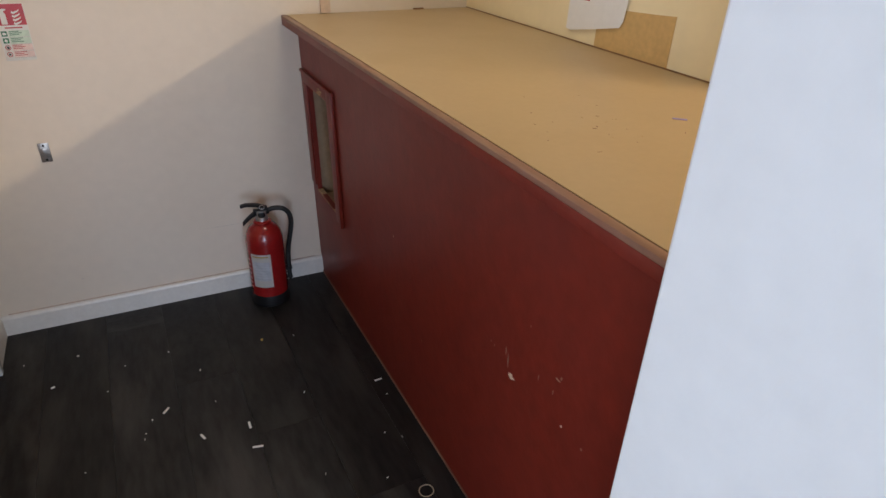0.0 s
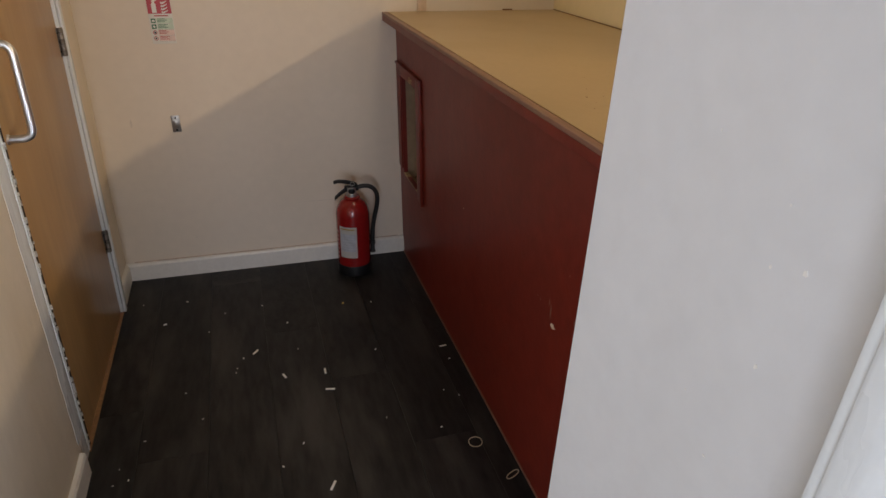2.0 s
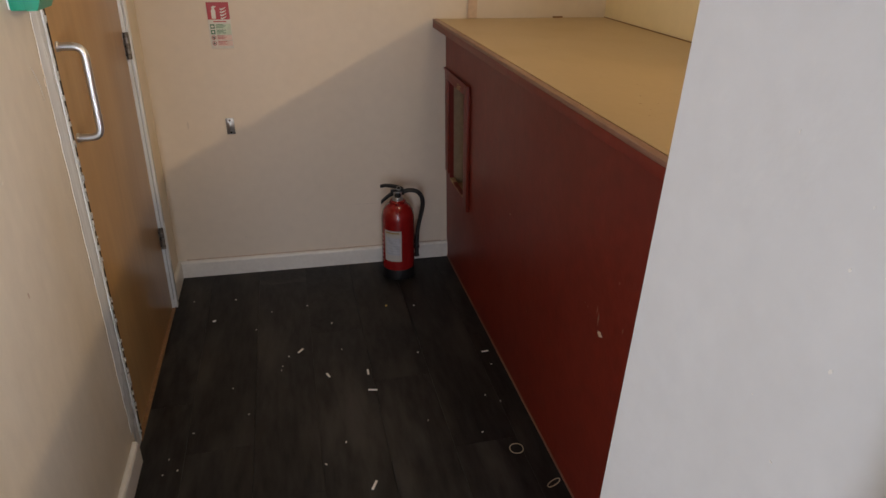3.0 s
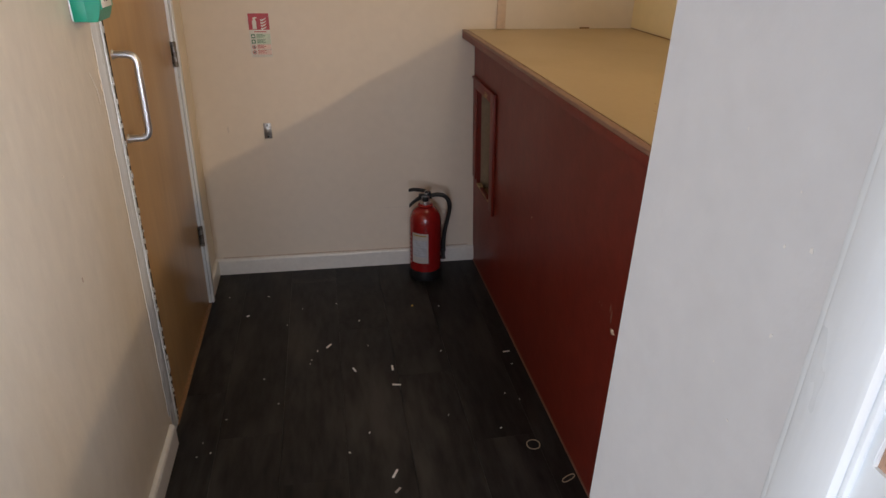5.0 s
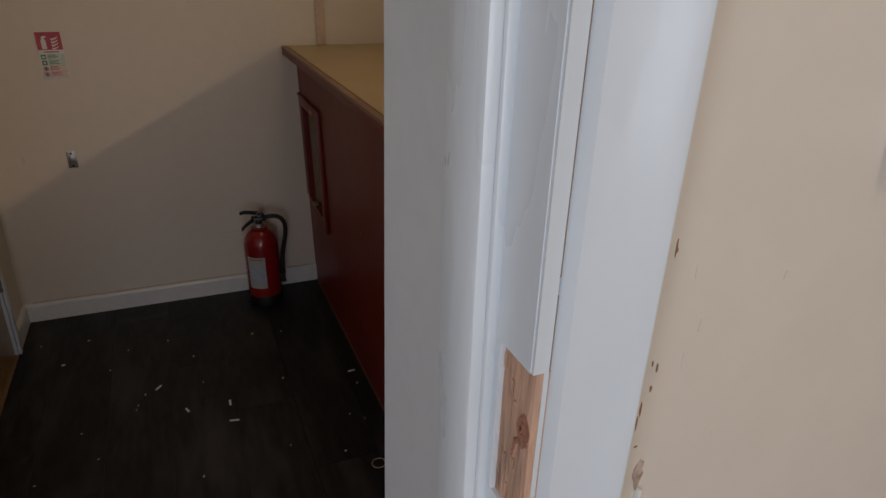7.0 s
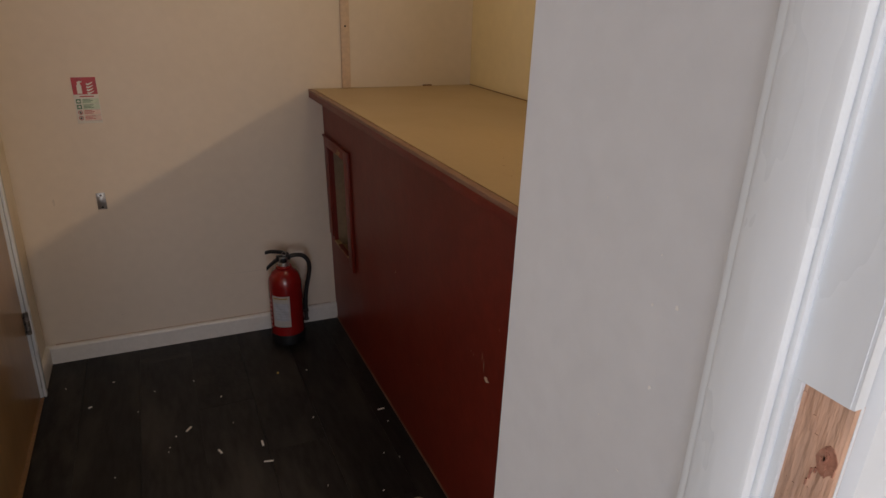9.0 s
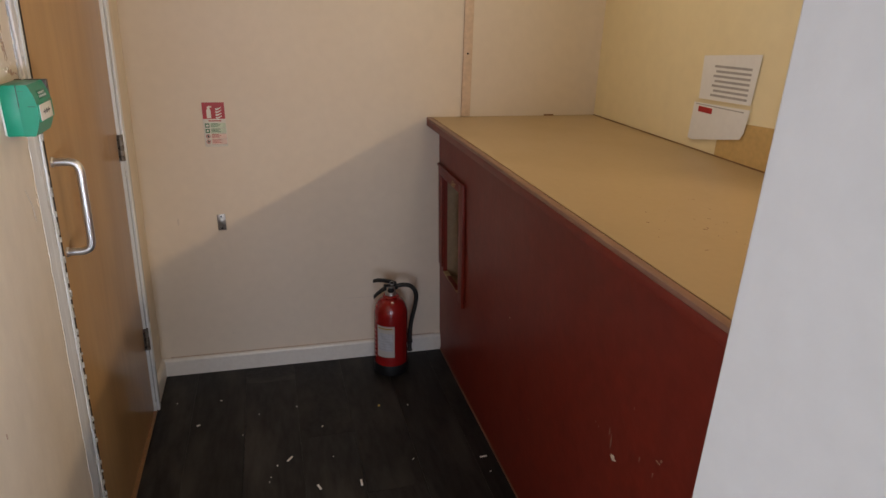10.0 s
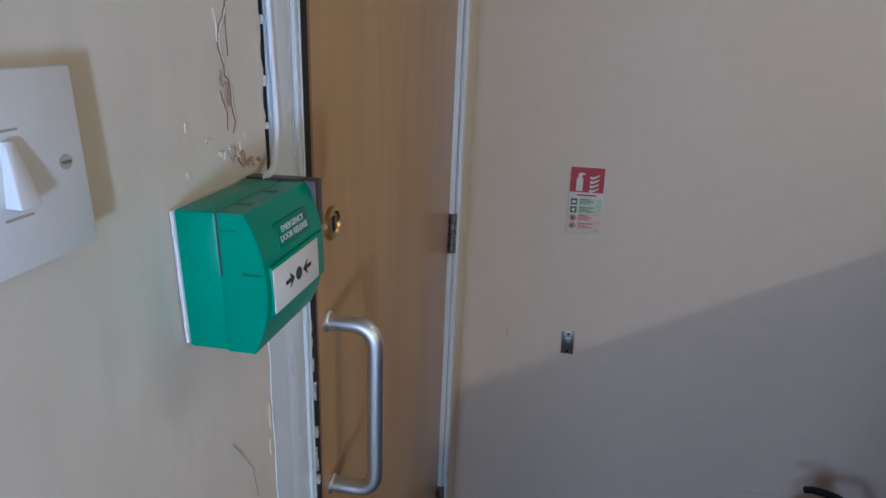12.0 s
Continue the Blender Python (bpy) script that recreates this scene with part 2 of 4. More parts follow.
def mesh_of(name, bm, mat, smooth=True, angle=35):
    me = bpy.data.meshes.new(name)
    if smooth:
        for f in bm.faces:
            f.smooth = True
        for e in bm.edges:
            if len(e.link_faces) == 2 and e.calc_face_angle(0) > radians(angle):
                e.smooth = False
    bm.to_mesh(me)
    bm.free()
    me.materials.append(mat)
    return me


def part(name, bm, mat, parent=None, label="", smooth=True):
    ob = new(name, mesh_of(name, bm, mat, smooth))
    ob.parent = parent
    if label:
        tagged(ob, label)
    return ob


def structure(name, bm, mat, label, category):
    return tagged(part(name, bm, mat, smooth=False), label, category, kind="structure")


def base(name, label, category, m=None, group=""):
    ob = new(name)
    ob.empty_display_size = 0.05
    if m is not None:
        ob.matrix_world = m
    return tagged(ob, label, category, group)


def text_mesh(words, size, m, name, mat, parent, spacing=1.0):
    """Raised lettering, centred, in the plane of m."""
    cu = bpy.data.curves.new(name, "FONT")
    cu.body, cu.size, cu.align_x, cu.align_y, cu.extrude = words, size, "CENTER", "CENTER", 0.0002
    cu.space_line, cu.resolution_u = spacing, 2
    tmp = new(name + "_tmp", cu)
    me = bpy.data.meshes.new_from_object(tmp.evaluated_get(bpy.context.evaluated_depsgraph_get()))
    bpy.data.objects.remove(tmp)
    bpy.data.curves.remove(cu)
    me.transform(m)
    me.materials.clear()
    me.materials.append(mat)
    ob = new(name, me)
    ob.parent = parent
    return ob


# ---- the plan ----
TOPZ = 1.106           # counter height
CX = 1.200             # face of the red counter
RIGHT = 1.88           # wall behind the counter
CEILING = 2.42
FAR = lambda x: 3.408 - 0.022 * x     # face of the far wall
FAR_TURN = pose(0, 3.408, 0, 0, 0, math.degrees(math.atan(-0.022)))   # its own axes: x along, y into the wall

# walls
structure("wall_far", boxes((-0.15, 2.05, 0.0, 0.12, 0, CEILING), m=FAR_TURN), CREAM, "cream painted plaster wall at the end of the lobby", "wall")
left_wall = structure("wall_left", boxes((-0.15, -0.006, 0.78, 2.287, 0, CEILING), (-0.15, -0.006, 2.287, 3.168, 2.121, CEILING), (-0.15, -0.018, 3.168, 3.41, 0, CEILING)),
          CREAM_OLD, "cream painted wall with cracked, flaking plaster beside the door", "wall")
# the out-of-view opening below y 1.97 is added to let the warm strip in
structure("wall_right", boxes((RIGHT, RIGHT + 0.12, 1.97, 3.5, 0, CEILING), (RIGHT, RIGHT + 0.12, 0.845, 1.97, 2.2, CEILING), (RIGHT, RIGHT + 0.12, 0.845, 1.97, 0, 1.09)),
          YELLOW, "pale yellow painted wall behind the counter", "wall")
pier = structure("wall_pier", boxes((0.854, 0.98, 0.862, 1.209, 0, CEILING), bevel=0.003), WHITE_WALL, "white painted wall end beside the doorway, with small chips", "wall")
pier.data.transform(Matrix(((1, 0, 0.012, -0.012), (0, 1, 0, 0), (0, 0, 1, 0), (0, 0, 0, 1))))      # slightly out of plumb
structure("wall_partition", boxes((0.803, RIGHT, 0.775, 0.845, 0, CEILING), (-0.15, -0.03, 0.775, 0.78, 0, CEILING), (-0.03, 0.803, 0.775, 0.845, 2.09, CEILING)),
          CREAM, "cream painted partition wall with chipped plaster along the door frame", "wall")
structure("wall_near_right", boxes((RIGHT - 0.08, RIGHT, -2.3, 0.774, 1.30, CEILING), (RIGHT - 0.08, RIGHT, -2.3, 0.774, 0, 0.12), (RIGHT - 0.08, RIGHT, -1.1, 0.774, 0.12, 1.30)), CREAM, "plain cream wall of the entrance room", "wall")
# made-up stub out of view, shields the partition from daylight_right
structure("wall_near_return", boxes((1.06, RIGHT - 0.081, -0.24, -0.16, 0, CEILING)), CREAM, "unseen cream stub wall added to keep daylight off the partition", "wall")
structure("wall_near_left", boxes((-1.42, -1.3, -2.3, -1.275, 0, CEILING), (-1.42, -1.3, -0.325, 0.9, 0, CEILING), (-1.42, -1.3, -1.275, -0.325, 0, 0.72), (-1.42, -1.3, -1.275, -0.325, 2.08, CEILING),
          (-1.3, -0.15, 0.775, 0.9, 0, CEILING)), CREAM, "plain cream wall of the entrance room with a window opening", "wall")
structure("wall_near_back", boxes((-1.42, -0.55, -2.42, -2.3, 0, CEILING), (0.65, 4.8, -2.42, -2.3, 0, CEILING), (-0.55, 0.65, -2.42, -2.3, 0, 0.58), (-0.55, 0.65, -2.42, -2.3, 1.93, CEILING)),
          CREAM, "plain cream back wall of the entrance room with a window opening", "wall")
# made-up room beyond that opening, only there to enclose the strip lamp
structure("wall_side_room", boxes((4.68, 4.8, -2.3, 2.2, 0, CEILING), (2.0, 4.8, 2.2, 2.32, 0, CEILING)), CREAM, "unseen plain cream walls added round the warm strip lamp", "wall")
structure("ceiling", boxes((-1.45, 4.85, -2.45, 3.55, CEILING, CEILING + 0.1)), CEIL, "plain white ceiling", "ceiling")
floor = structure("floor", boxes((-1.45, 4.85, -2.45, 3.55, -0.1, -0.0045)), JOINT, "dark grey wood-effect plank floor littered with small chips", "floor")


def window(name, m, w, h):
    win = tagged(base(name, "white framed window letting in daylight", "window", m), kind="structure")
    part("window_frame", boxes((-w / 2, w / 2, -0.03, 0.03, 0, 0.05), (-w / 2, w / 2, -0.03, 0.03, h - 0.05, h), (-w / 2, -w / 2 + 0.05, -0.03, 0.03, 0.05, h - 0.05),
                               (w / 2 - 0.05, w / 2, -0.03, 0.03, 0.05, h - 0.05), (-0.025, 0.025, -0.025, 0.025, 0.05, h - 0.05)), FRAME_W, win)
    part("window_sill", boxes((-w / 2, w / 2, -0.10, 0.031, -0.025, -0.001), bevel=0.004), FRAME_W, win)


window("window_1", pose(0.05, -2.38, 0.605), 1.19, 1.32)
window("window_3", pose(1.855, -1.7, 0.145, 0, 0, 90), 1.19, 1.14)
window("window_2", pose(-1.37, -0.80, 0.745, 0, 0, 90), 0.94, 1.33)

# unseen fittings, made up to go with the warm strip lamp and ceiling fills
for y in (-1.27, 0.27):
    lamp = base("fluorescent_lamp", "unseen white tube fitting added to go with the warm strip lamp", "lamp", pose(3.42, y, CEILING), "tube fittings")
    part("housing", boxes((-0.05, 0.05, -0.75, 0.75, -0.06, -0.001), bevel=0.006), WHITE_PL, lamp)
    part("tube", tube([(0, -0.72, -0.085), (0, 0.72, -0.085)], 0.013), WHITE_PL, lamp)
    for e in (-0.73, 0.73):
        part("holder", boxes((-0.015, 0.015, e - 0.012, e + 0.012, -0.1, -0.059), bevel=0.003), WHITE_PL, lamp)
# invented discs over the two fills; no such fitting is known here
for x, y in ((1.28, 2.7), (0.85, 0.05)):
    lamp = base("ceiling_light", "unseen round white ceiling fitting added for a fill lamp", "lamp", pose(x, y, CEILING), "ceiling lights")
    part("canopy", turned([(0, -0.001), (0.15, -0.001), (0.15, -0.03), (0.142, -0.036), (0, -0.036)], 40), WHITE_PL, lamp)
    part("rim", tube([(0.14 * math.cos(a), 0.14 * math.sin(a), -0.045) for a in [math.pi * i / 20 for i in range(40)]], 0.008, 8, True), WHITE_PL, lamp)

# ---- skirting ----
def skirting_run(name, m, length, label):
    """A torus-less board, slightly rounded on its top edge, running along x with its back at y = 0."""
    prof = [(0, 0), (-0.016, 0), (-0.016, 0.070), (-0.012, 0.078), (-0.005, 0.081), (0, 0.081)]
    bm = bmesh.new()
    rows = [[bm.verts.new((x, y, z)) for y, z in prof] for x in (0, length)]
    for i in range(len(prof)):
        j = (i + 1) % len(prof)
        bm.faces.new((rows[0][i], rows[0][j], rows[1][j], rows[1][i]))
    bm.faces.new(rows[0][::-1])
    bm.faces.new(rows[1])
    bmesh.ops.recalc_face_normals(bm, faces=bm.faces)
    bm.transform(m)
    return structure(name, bm, SKIRT, label, "skirting")


skirting_run("baseboard_far", FAR_TURN @ pose(-0.040, -0.001, 0), 1.239, "white painted skirting board along the far wall, scuffed")
near_skirting = skirting_run("baseboard_left_near", pose(-0.005, 0.80, 0, 0, 0, 90), 1.462, "white painted skirting board up to the door frame")
far_skirting = skirting_run("baseboard_left_far", pose(-0.0175, 3.168, 0, 0, 0, 90), 0.225, "short white skirting board beside the door")
structure("baseboard_shadow_line", boxes((-0.004, 1.17, -0.004, -0.0005, 0.0815, 0.0835), m=FAR_TURN), PLASTER, "thin cracked joint above the skirting board", "trim")


def ragged(cx, cz, w, h, n, seed, rough=0.35):
    rng = random.Random(seed)
    return [(cx + w / 2 * math.cos(a) * (1 + rng.uniform(-rough, rough)), cz + h / 2 * math.sin(a) * (1 + rng.uniform(-rough, rough))) for a in [2 * math.pi * i / n for i in range(n)]]


# on faces looking to -y (x, z) and to +x (y, z)
TO_NEAR = lambda y: Matrix(((1, 0, 0, 0), (0, 0, -1, y), (0, 1, 0, 0), (0, 0, 0, 1)))
TO_RIGHT = lambda x: Matrix(((0, 0, 1, x), (1, 0, 0, 0), (0, 1, 0, 0), (0, 0, 0, 1)))
TO_LEFT = lambda x: Matrix(((0, 0, -1, x), (1, 0, 0, 0), (0, 1, 0, 0), (0, 0, 0, 1)))


# ---- wooden door in the left wall, with its frame ----
def door_with_frame():
    d = tagged(base("door_1", "closed beech veneer flush door with steel pull handle in a white frame", "door", pose(0, 0, 0)), kind="structure")
    leaf = part("leaf", boxes((-0.060, -0.016, 2.386, 3.128, 0.008, 2.05), bevel=0.0015), DOOR, d)
    part("edge_lipping", boxes((-0.0158, -0.0150, 2.3865, 2.402, 0.012, 2.045)), DOOR_EDGE, d, "darkened edge of the door leaf")
    # dark colour just below the surface stands for shade deep in the joint
    part("joint_backing", boxes((-0.11, -0.0105, 2.2875, 2.302, 0, 2.12)), GAP, d, "dark strip painted as the shade inside the open joint beside the frame")
    part("jamb", boxes((-0.11, -0.008, 2.3025, 2.350, 0, 2.085), bevel=0.003), GLOSS, d, "white gloss frame post with peeling paint")
    part("jamb", boxes((-0.11, -0.006, 3.131, 3.15, 0, 2.085), bevel=0.002), GLOSS, d)
    part("head", boxes((-0.11, -0.008, 2.3025, 3.15, 2.086, 2.12), bevel=0.003), GLOSS, d)
    for y0, y1, x1 in ((2.3505, 2.3565, -0.006), (2.358, 2.3625, -0.0092), (2.364, 2.368, -0.0082)):
        part("bead", boxes((-0.06, x1, y0, y1, 0, 2.085), bevel=0.001), GLOSS, d)
    # nearly flush dark strip: the gap's shade is put in by colour
    part("gap_filler", boxes((-0.07, -0.0098, 2.3682, 2.3845, 0, 2.05)), GAP, d, "dark strip painted as the shade in the gap beside the door leaf")
    # worn brush seal: short tufts of uneven length
    rng = random.Random(3)
    bm = bmesh.new()
    z = 0.02
    while z < 1.26:
        h = rng.uniform(0.004, 0.016)
        add_box(bm, -0.014, rng.uniform(-0.011, -0.004), 2.3695 + rng.uniform(-0.001, 0.001), 2.3715 + rng.uniform(0, 0.0035), z, z + h)
        z += h + rng.choice((0.0, 0.0, 0.002, 0.006, 0.014))
    part("brush_seal", bm, PILE, d, "frayed white brush seal with gaps")
    part("architrave", boxes((-0.0055, 0.005, 3.137, 3.166, 0, 2.12), bevel=0.004), GLOSS, d)
    # pull handle
    h0, h1 = 1.178, 0.954
    handle = part("handle", tube(bend([(-0.018, 2.426, h0), (0.042, 2.426, h0), (0.042, 2.426, h1), (-0.018, 2.426, h1)], 0.028, 10), 0.0098, 18), STEEL, leaf, "satin steel D-shaped pull handle")
    for z in (h0, h1):
        part("collar", turned([(0, 0), (0.0125, 0), (0.0125, 0.003), (0.0105, 0.005), (0, 0.005)], 24, pose(-0.0155, 2.426, z, 0, 90)), STEEL, handle)
    # cylinder lock
    lock = part("lock_cylinder", turned([(0, 0), (0.019, 0), (0.0185, 0.005), (0.0145, 0.0062), (0.0125, 0.0038), (0.0, 0.0038)], 28, pose(-0.0158, 2.443, 1.289, 0, 90)), BRASS, leaf, "small brass lock cylinder")
    part("keyway", boxes((-0.0120, -0.0108, 2.4405, 2.4455, 1.280, 1.297)), GAP, lock)
    # hinges
    for z in (0.284, 1.018, 1.84):
        hinge = part("hinge", boxes((-0.0158, -0.0145, 3.112, 3.128, z, z + 0.09), (-0.006, -0.0045, 3.1315, 3.1365, z, z + 0.09)), HINGE, d, "worn steel butt hinge")
        for k in range(5):
            part("knuckle", tube([(-0.0065, 3.1285, z + 0.018 * k + 0.0008), (-0.0065, 3.1285, z + 0.018 * (k + 1) - 0.0008)], 0.0080, 14), HINGE if k % 2 else HINGE_DARK, hinge)
        for k in range(3):
            part("screw", turned([(0, 0), (0.0032, 0), (0.0028, 0.001), (0, 0.001)], 12, pose(-0.0145, 3.118 + 0.004 * (k % 2), z + 0.016 + 0.029 * k, 0, 90)), GAP, hinge)
    part("threshold", boxes((-0.11, -0.004, 2.350, 3.131, 0.0005, 0.006), bevel=0.002), DOOR_EDGE, d)
    # backing behind the leaf, closing the opening
    part("rear_panel", boxes((-0.15, -0.115, 2.28, 3.195, 0, 2.12)), GAP, d)
    return d


side_door = door_with_frame()


# ---- doorway frame the camera goes through ----
def doorway():
    d = tagged(base("door_frame_2", "white gloss painted door lining and architrave with a bare wood lock recess", "door frame", pose(0, 0, 0)), kind="structure")
    rec = (1.229, 1.316)          # recess of the missing strike plate
    xs = 0.7815
    for z0, z1 in ((0, rec[0]), (rec[1], 2.05)):
        part("lining", boxes((xs, 0.8025, 0.7785, 0.852, z0, z1)), GLOSS, d)
    part("lining", boxes((xs, 0.8025, 0.803, 0.852, rec[0], rec[1])), GLOSS, d)
    part("lining", boxes((xs + 0.0022, 0.8025, 0.7768, 0.803, rec[0], rec[1])), BARE, d, "bare splintered wood recess of a lock plate")
    # stop lath, whose rounded edge faces the room
    part("stop_lath", boxes((0.7705, xs + 0.0005, 0.812, 0.851, 0, 2.05), bevel=0.0035), GLOSS, d)
    part("stop_fillet", boxes((0.7765, xs + 0.0006, 0.8085, 0.8125, 0, 2.05), bevel=0.0018), GLOSS, d)
    # splintered bottom and top of the recess
    rng = random.Random(5)
    bm = bmesh.new()
    for k in range(12):
        y = 0.7792 + rng.random() * 0.022
        z = rec[0] + 0.001 + rng.random() * 0.084
        add_box(bm, xs + 0.0015, xs + 0.0022 - 0.0012 * rng.random(), y, y + rng.uniform(0.0006, 0.0018), z, min(rec[1], z + rng.uniform(0.003, 0.012)))
    part("splinters", bm, BARE, d)
    bm = prism(ragged(0.7825, 1.2815, 0.0105, 0.0175, 13, 6, 0.16), 0.0005, TO_LEFT(xs + 0.0023))
    part("knot_hole", bm, KNOT, d, "dark splintered hole for the latch")
    rng = random.Random(15)
    bm = bmesh.new()
    for k in range(12):
        y, z = rng.gauss(0.7825, 0.0025), rng.gauss(1.2815, 0.006)
        add_box(bm, xs + 0.0012, xs + 0.0024, max(0.7772, y), max(0.7772, y) + rng.uniform(0.0004, 0.0012), z, z + rng.uniform(0.002, 0.007))
    part("torn_fibres", bm, KNOT, d, "torn reddish wood fibres")
    # paint torn round the recess
    outline = [(0.803 + rng.uniform(-0.0003, 0.0012), rec[0] + (rec[1] - rec[0]) * i / 14) for i in range(15)] + [(0.8065, rec[1]), (0.8068, rec[0])]
    bm = prism([(y, z) for y, z in outline], 0.0006, Matrix(((0, 0, -1, xs + 0.0002), (1, 0, 0, 0), (0, 1, 0, 0), (0, 0, 0, 1))))
    part("torn_paint", bm, GLOSS, d)
    # architrave: thicker towards its outer edge
    prof = [(0.7905, 0.7795), (0.7905, 0.7765), (0.7935, 0.7710), (0.799, 0.7695), (0.815, 0.7640), (0.8215, 0.7592), (0.8240, 0.7588), (0.8255, 0.7605), (0.8265, 0.7795)]
    bm = prism(prof, 2.12)
    part("architrave", bm, GLOSS, d, "white gloss moulded architrave")
    for z0, z1 in ((1.36, 1.52), (1.30, 1.352), (1.262, 1.296), (1.19, 1.255), (1.0, 1.17), (0.5, 0.9)):
        part("crack", boxes((0.7900, 0.7904, 0.7772, 0.7784, z0, z1)), DOOR_EDGE, d, "fine dark crack beside the architrave")
    for z0, z1 in ((0, rec[0]), (rec[1], 2.05)):
        part("lining_edge", boxes((0.782, 0.7895, 0.7766, 0.7786, z0, z1)), GLOSS, d)
    part("lining_edge", boxes((0.7872, 0.7895, 0.7764, 0.7767, rec[0], rec[1])), GLOSS, d)
    # the other side and the head
    part("lining", boxes((-0.0298, -0.003, 0.7785, 0.852, 0, 2.05)), GLOSS, d)
    part("lining", boxes((-0.0298, 0.8025, 0.7785, 0.852, 2.051, 2.088)), GLOSS, d)
    part("architrave", boxes((-0.048, -0.004, 0.7625, 0.7748, 0, 2.12), bevel=0.003), GLOSS, d)
    part("architrave", boxes((-0.004, 0.7904, 0.7625, 0.7748, 2.076, 2.12), bevel=0.003), GLOSS, d)
    part("rear_bead", boxes((0.7775, 0.8026, 0.8525, 0.8605, 0, 2.05), bevel=0.002), GLOSS, d)
    # back fillet hiding the joint to the wall end
    part("rear_fillet", boxes((0.8028, 0.8535, 0.846, 0.861, 0, 2.12), bevel=0.002), GLOSS, d)
    return d


doorway()


# ---- damaged plaster ----
chips = tagged(base("plaster_damage", "chipped paint and exposed plaster beside the architrave", "wall damage", pose(0, 0, 0)), kind="structure")
for i, (cx, cz, w, h, n, s) in enumerate(((0.8505, 1.196, 0.017, 0.038, 26, 1), (0.8455, 1.206, 0.009, 0.022, 18, 12), (0.8482, 1.2405, 0.0052, 0.0185, 16, 2), (0.8420, 1.2825, 0.0011, 0.0085, 10, 3),
                           (0.8411, 1.2745, 0.0009, 0.0085, 9, 4), (0.8435, 1.2593, 0.0020, 0.0010, 9, 5), (0.8441, 1.365, 0.0008, 0.0085, 9, 6), (0.8446, 1.3642, 0.0012, 0.0025, 9, 7), (0.8492, 1.2195, 0.0035, 0.0085, 12, 9),
                           (0.8455, 1.2933, 0.0011, 0.0045, 8, 15), (0.8467, 1.3045, 0.0012, 0.0050, 8, 16), (0.8436, 1.3076, 0.0007, 0.0030, 8, 17), (0.86, 1.10, 0.012, 0.03, 14, 11))):
    part("chip", prism(ragged(cx, cz, w, h, n, s, 0.24), (0.0009 if w > 0.003 else 0.0003) + 0.00003 * i, TO_NEAR(0.7752)), PLASTER if w > 0.003 else DOOR_EDGE, chips)
rng = random.Random(14)
bm = bmesh.new()
for k in range(16):
    x, z = 0.8435 + rng.random() * 0.006, 1.186 + rng.random() * 0.024
    add_box(bm, x, x + rng.uniform(0.0006, 0.0018), 0.7728, 0.7745, z, z + rng.uniform(0.0006, 0.0022))
part("crumbs", bm, KNOT, chips, "dark crumbling plaster")
for cx, cz, w, h, n, s in ((0.8498, 1.2262, 0.0028, 0.0095, 12, 21), (0.8626, 1.1925, 0.0022, 0.010, 12, 22), (0.8579, 1.3518, 0.0014, 0.008, 9, 23), (0.867, 1.323, 0.0014, 0.007, 9, 24), (0.8615, 1.3044, 0.0022, 0.009, 9, 25),
                           (0.893, 1.2528, 0.0020, 0.004, 9, 26), (0.915, 1.34, 0.0015, 0.005, 9, 27)):
    part("paint_flake", prism(ragged(cx, cz, w, h, n, s), 0.0030 if s < 23 else 0.0007, TO_NEAR(0.7751), bevel=0.0003), PAPER if s < 23 else CREAM, chips)

cracks = tagged(base("wall_crack", "branching crack with lifted cream paint beside the door frame", "wall damage", pose(0, 0, 0)), kind="structure")


def crack(points, width, seed, mat, name="crack", depth=0.0007):
    rng = random.Random(seed)
    pts = []
    for (a, b), (c, d) in zip(points, points[1:]):
        for k in range(5):
            t = k / 5
            pts.append((a + (c - a) * t + rng.uniform(-1, 1) * width * 0.5, b + (d - b) * t))
    pts.append(points[-1])
    left = [(y - width / 2 * rng.uniform(0.3, 1), z) for y, z in pts]
    right = [(y + width / 2 * rng.uniform(0.3, 1), z) for y, z in pts]
    part(name, prism(left + right[::-1], depth, TO_RIGHT(-0.0058)), mat, cracks)


BREAK = [(2.2425, 1.53), (2.2385, 1.507), (2.2345, 1.4985), (2.229, 1.492), (2.2272, 1.4865), (2.226, 1.4795), (2.229, 1.472), (2.2315, 1.466), (2.2318, 1.459), (2.236, 1.4562), (2.238, 1.4505), (2.2378, 1.4405), (2.2395, 1.4325), (2.242, 1.426), (2.238, 1.4185)]
crack(BREAK, 0.0007, 1, DOOR_EDGE)
crack([(y + 0.0014, z) for y, z in BREAK], 0.0009, 2, CREAM_OLD, "lifted_paint", 0.0013)
crack([(2.2235, 1.503), (2.225, 1.4965), (2.2256, 1.49), (2.2256, 1.482)], 0.0008, 12, CREAM_OLD, "lifted_paint", 0.0012)
crack([(2.2385, 1.51), (2.2375, 1.49), (2.238, 1.472)], 0.0004, 13, DOOR_EDGE)
crack([(2.2248, 1.4497), (2.2276, 1.4418), (2.2319, 1.4335), (2.2305, 1.4217)], 0.0004, 14, DOOR_EDGE)
part("chip", prism(ragged(2.2262, 1.4588, 0.0042, 0.0115, 12, 8), 0.0009, TO_RIGHT(-0.0058)), PLASTER, cracks)
part("chip", prism(ragged(2.2295, 1.4540, 0.0075, 0.0036, 12, 17), 0.0010, TO_RIGHT(-0.0058)), PLASTER, cracks)
part("chip", prism(ragged(2.2327, 1.4462, 0.0080, 0.0185, 16, 7, 0.22), 0.0011, TO_RIGHT(-0.0058)), PLASTER, cracks)
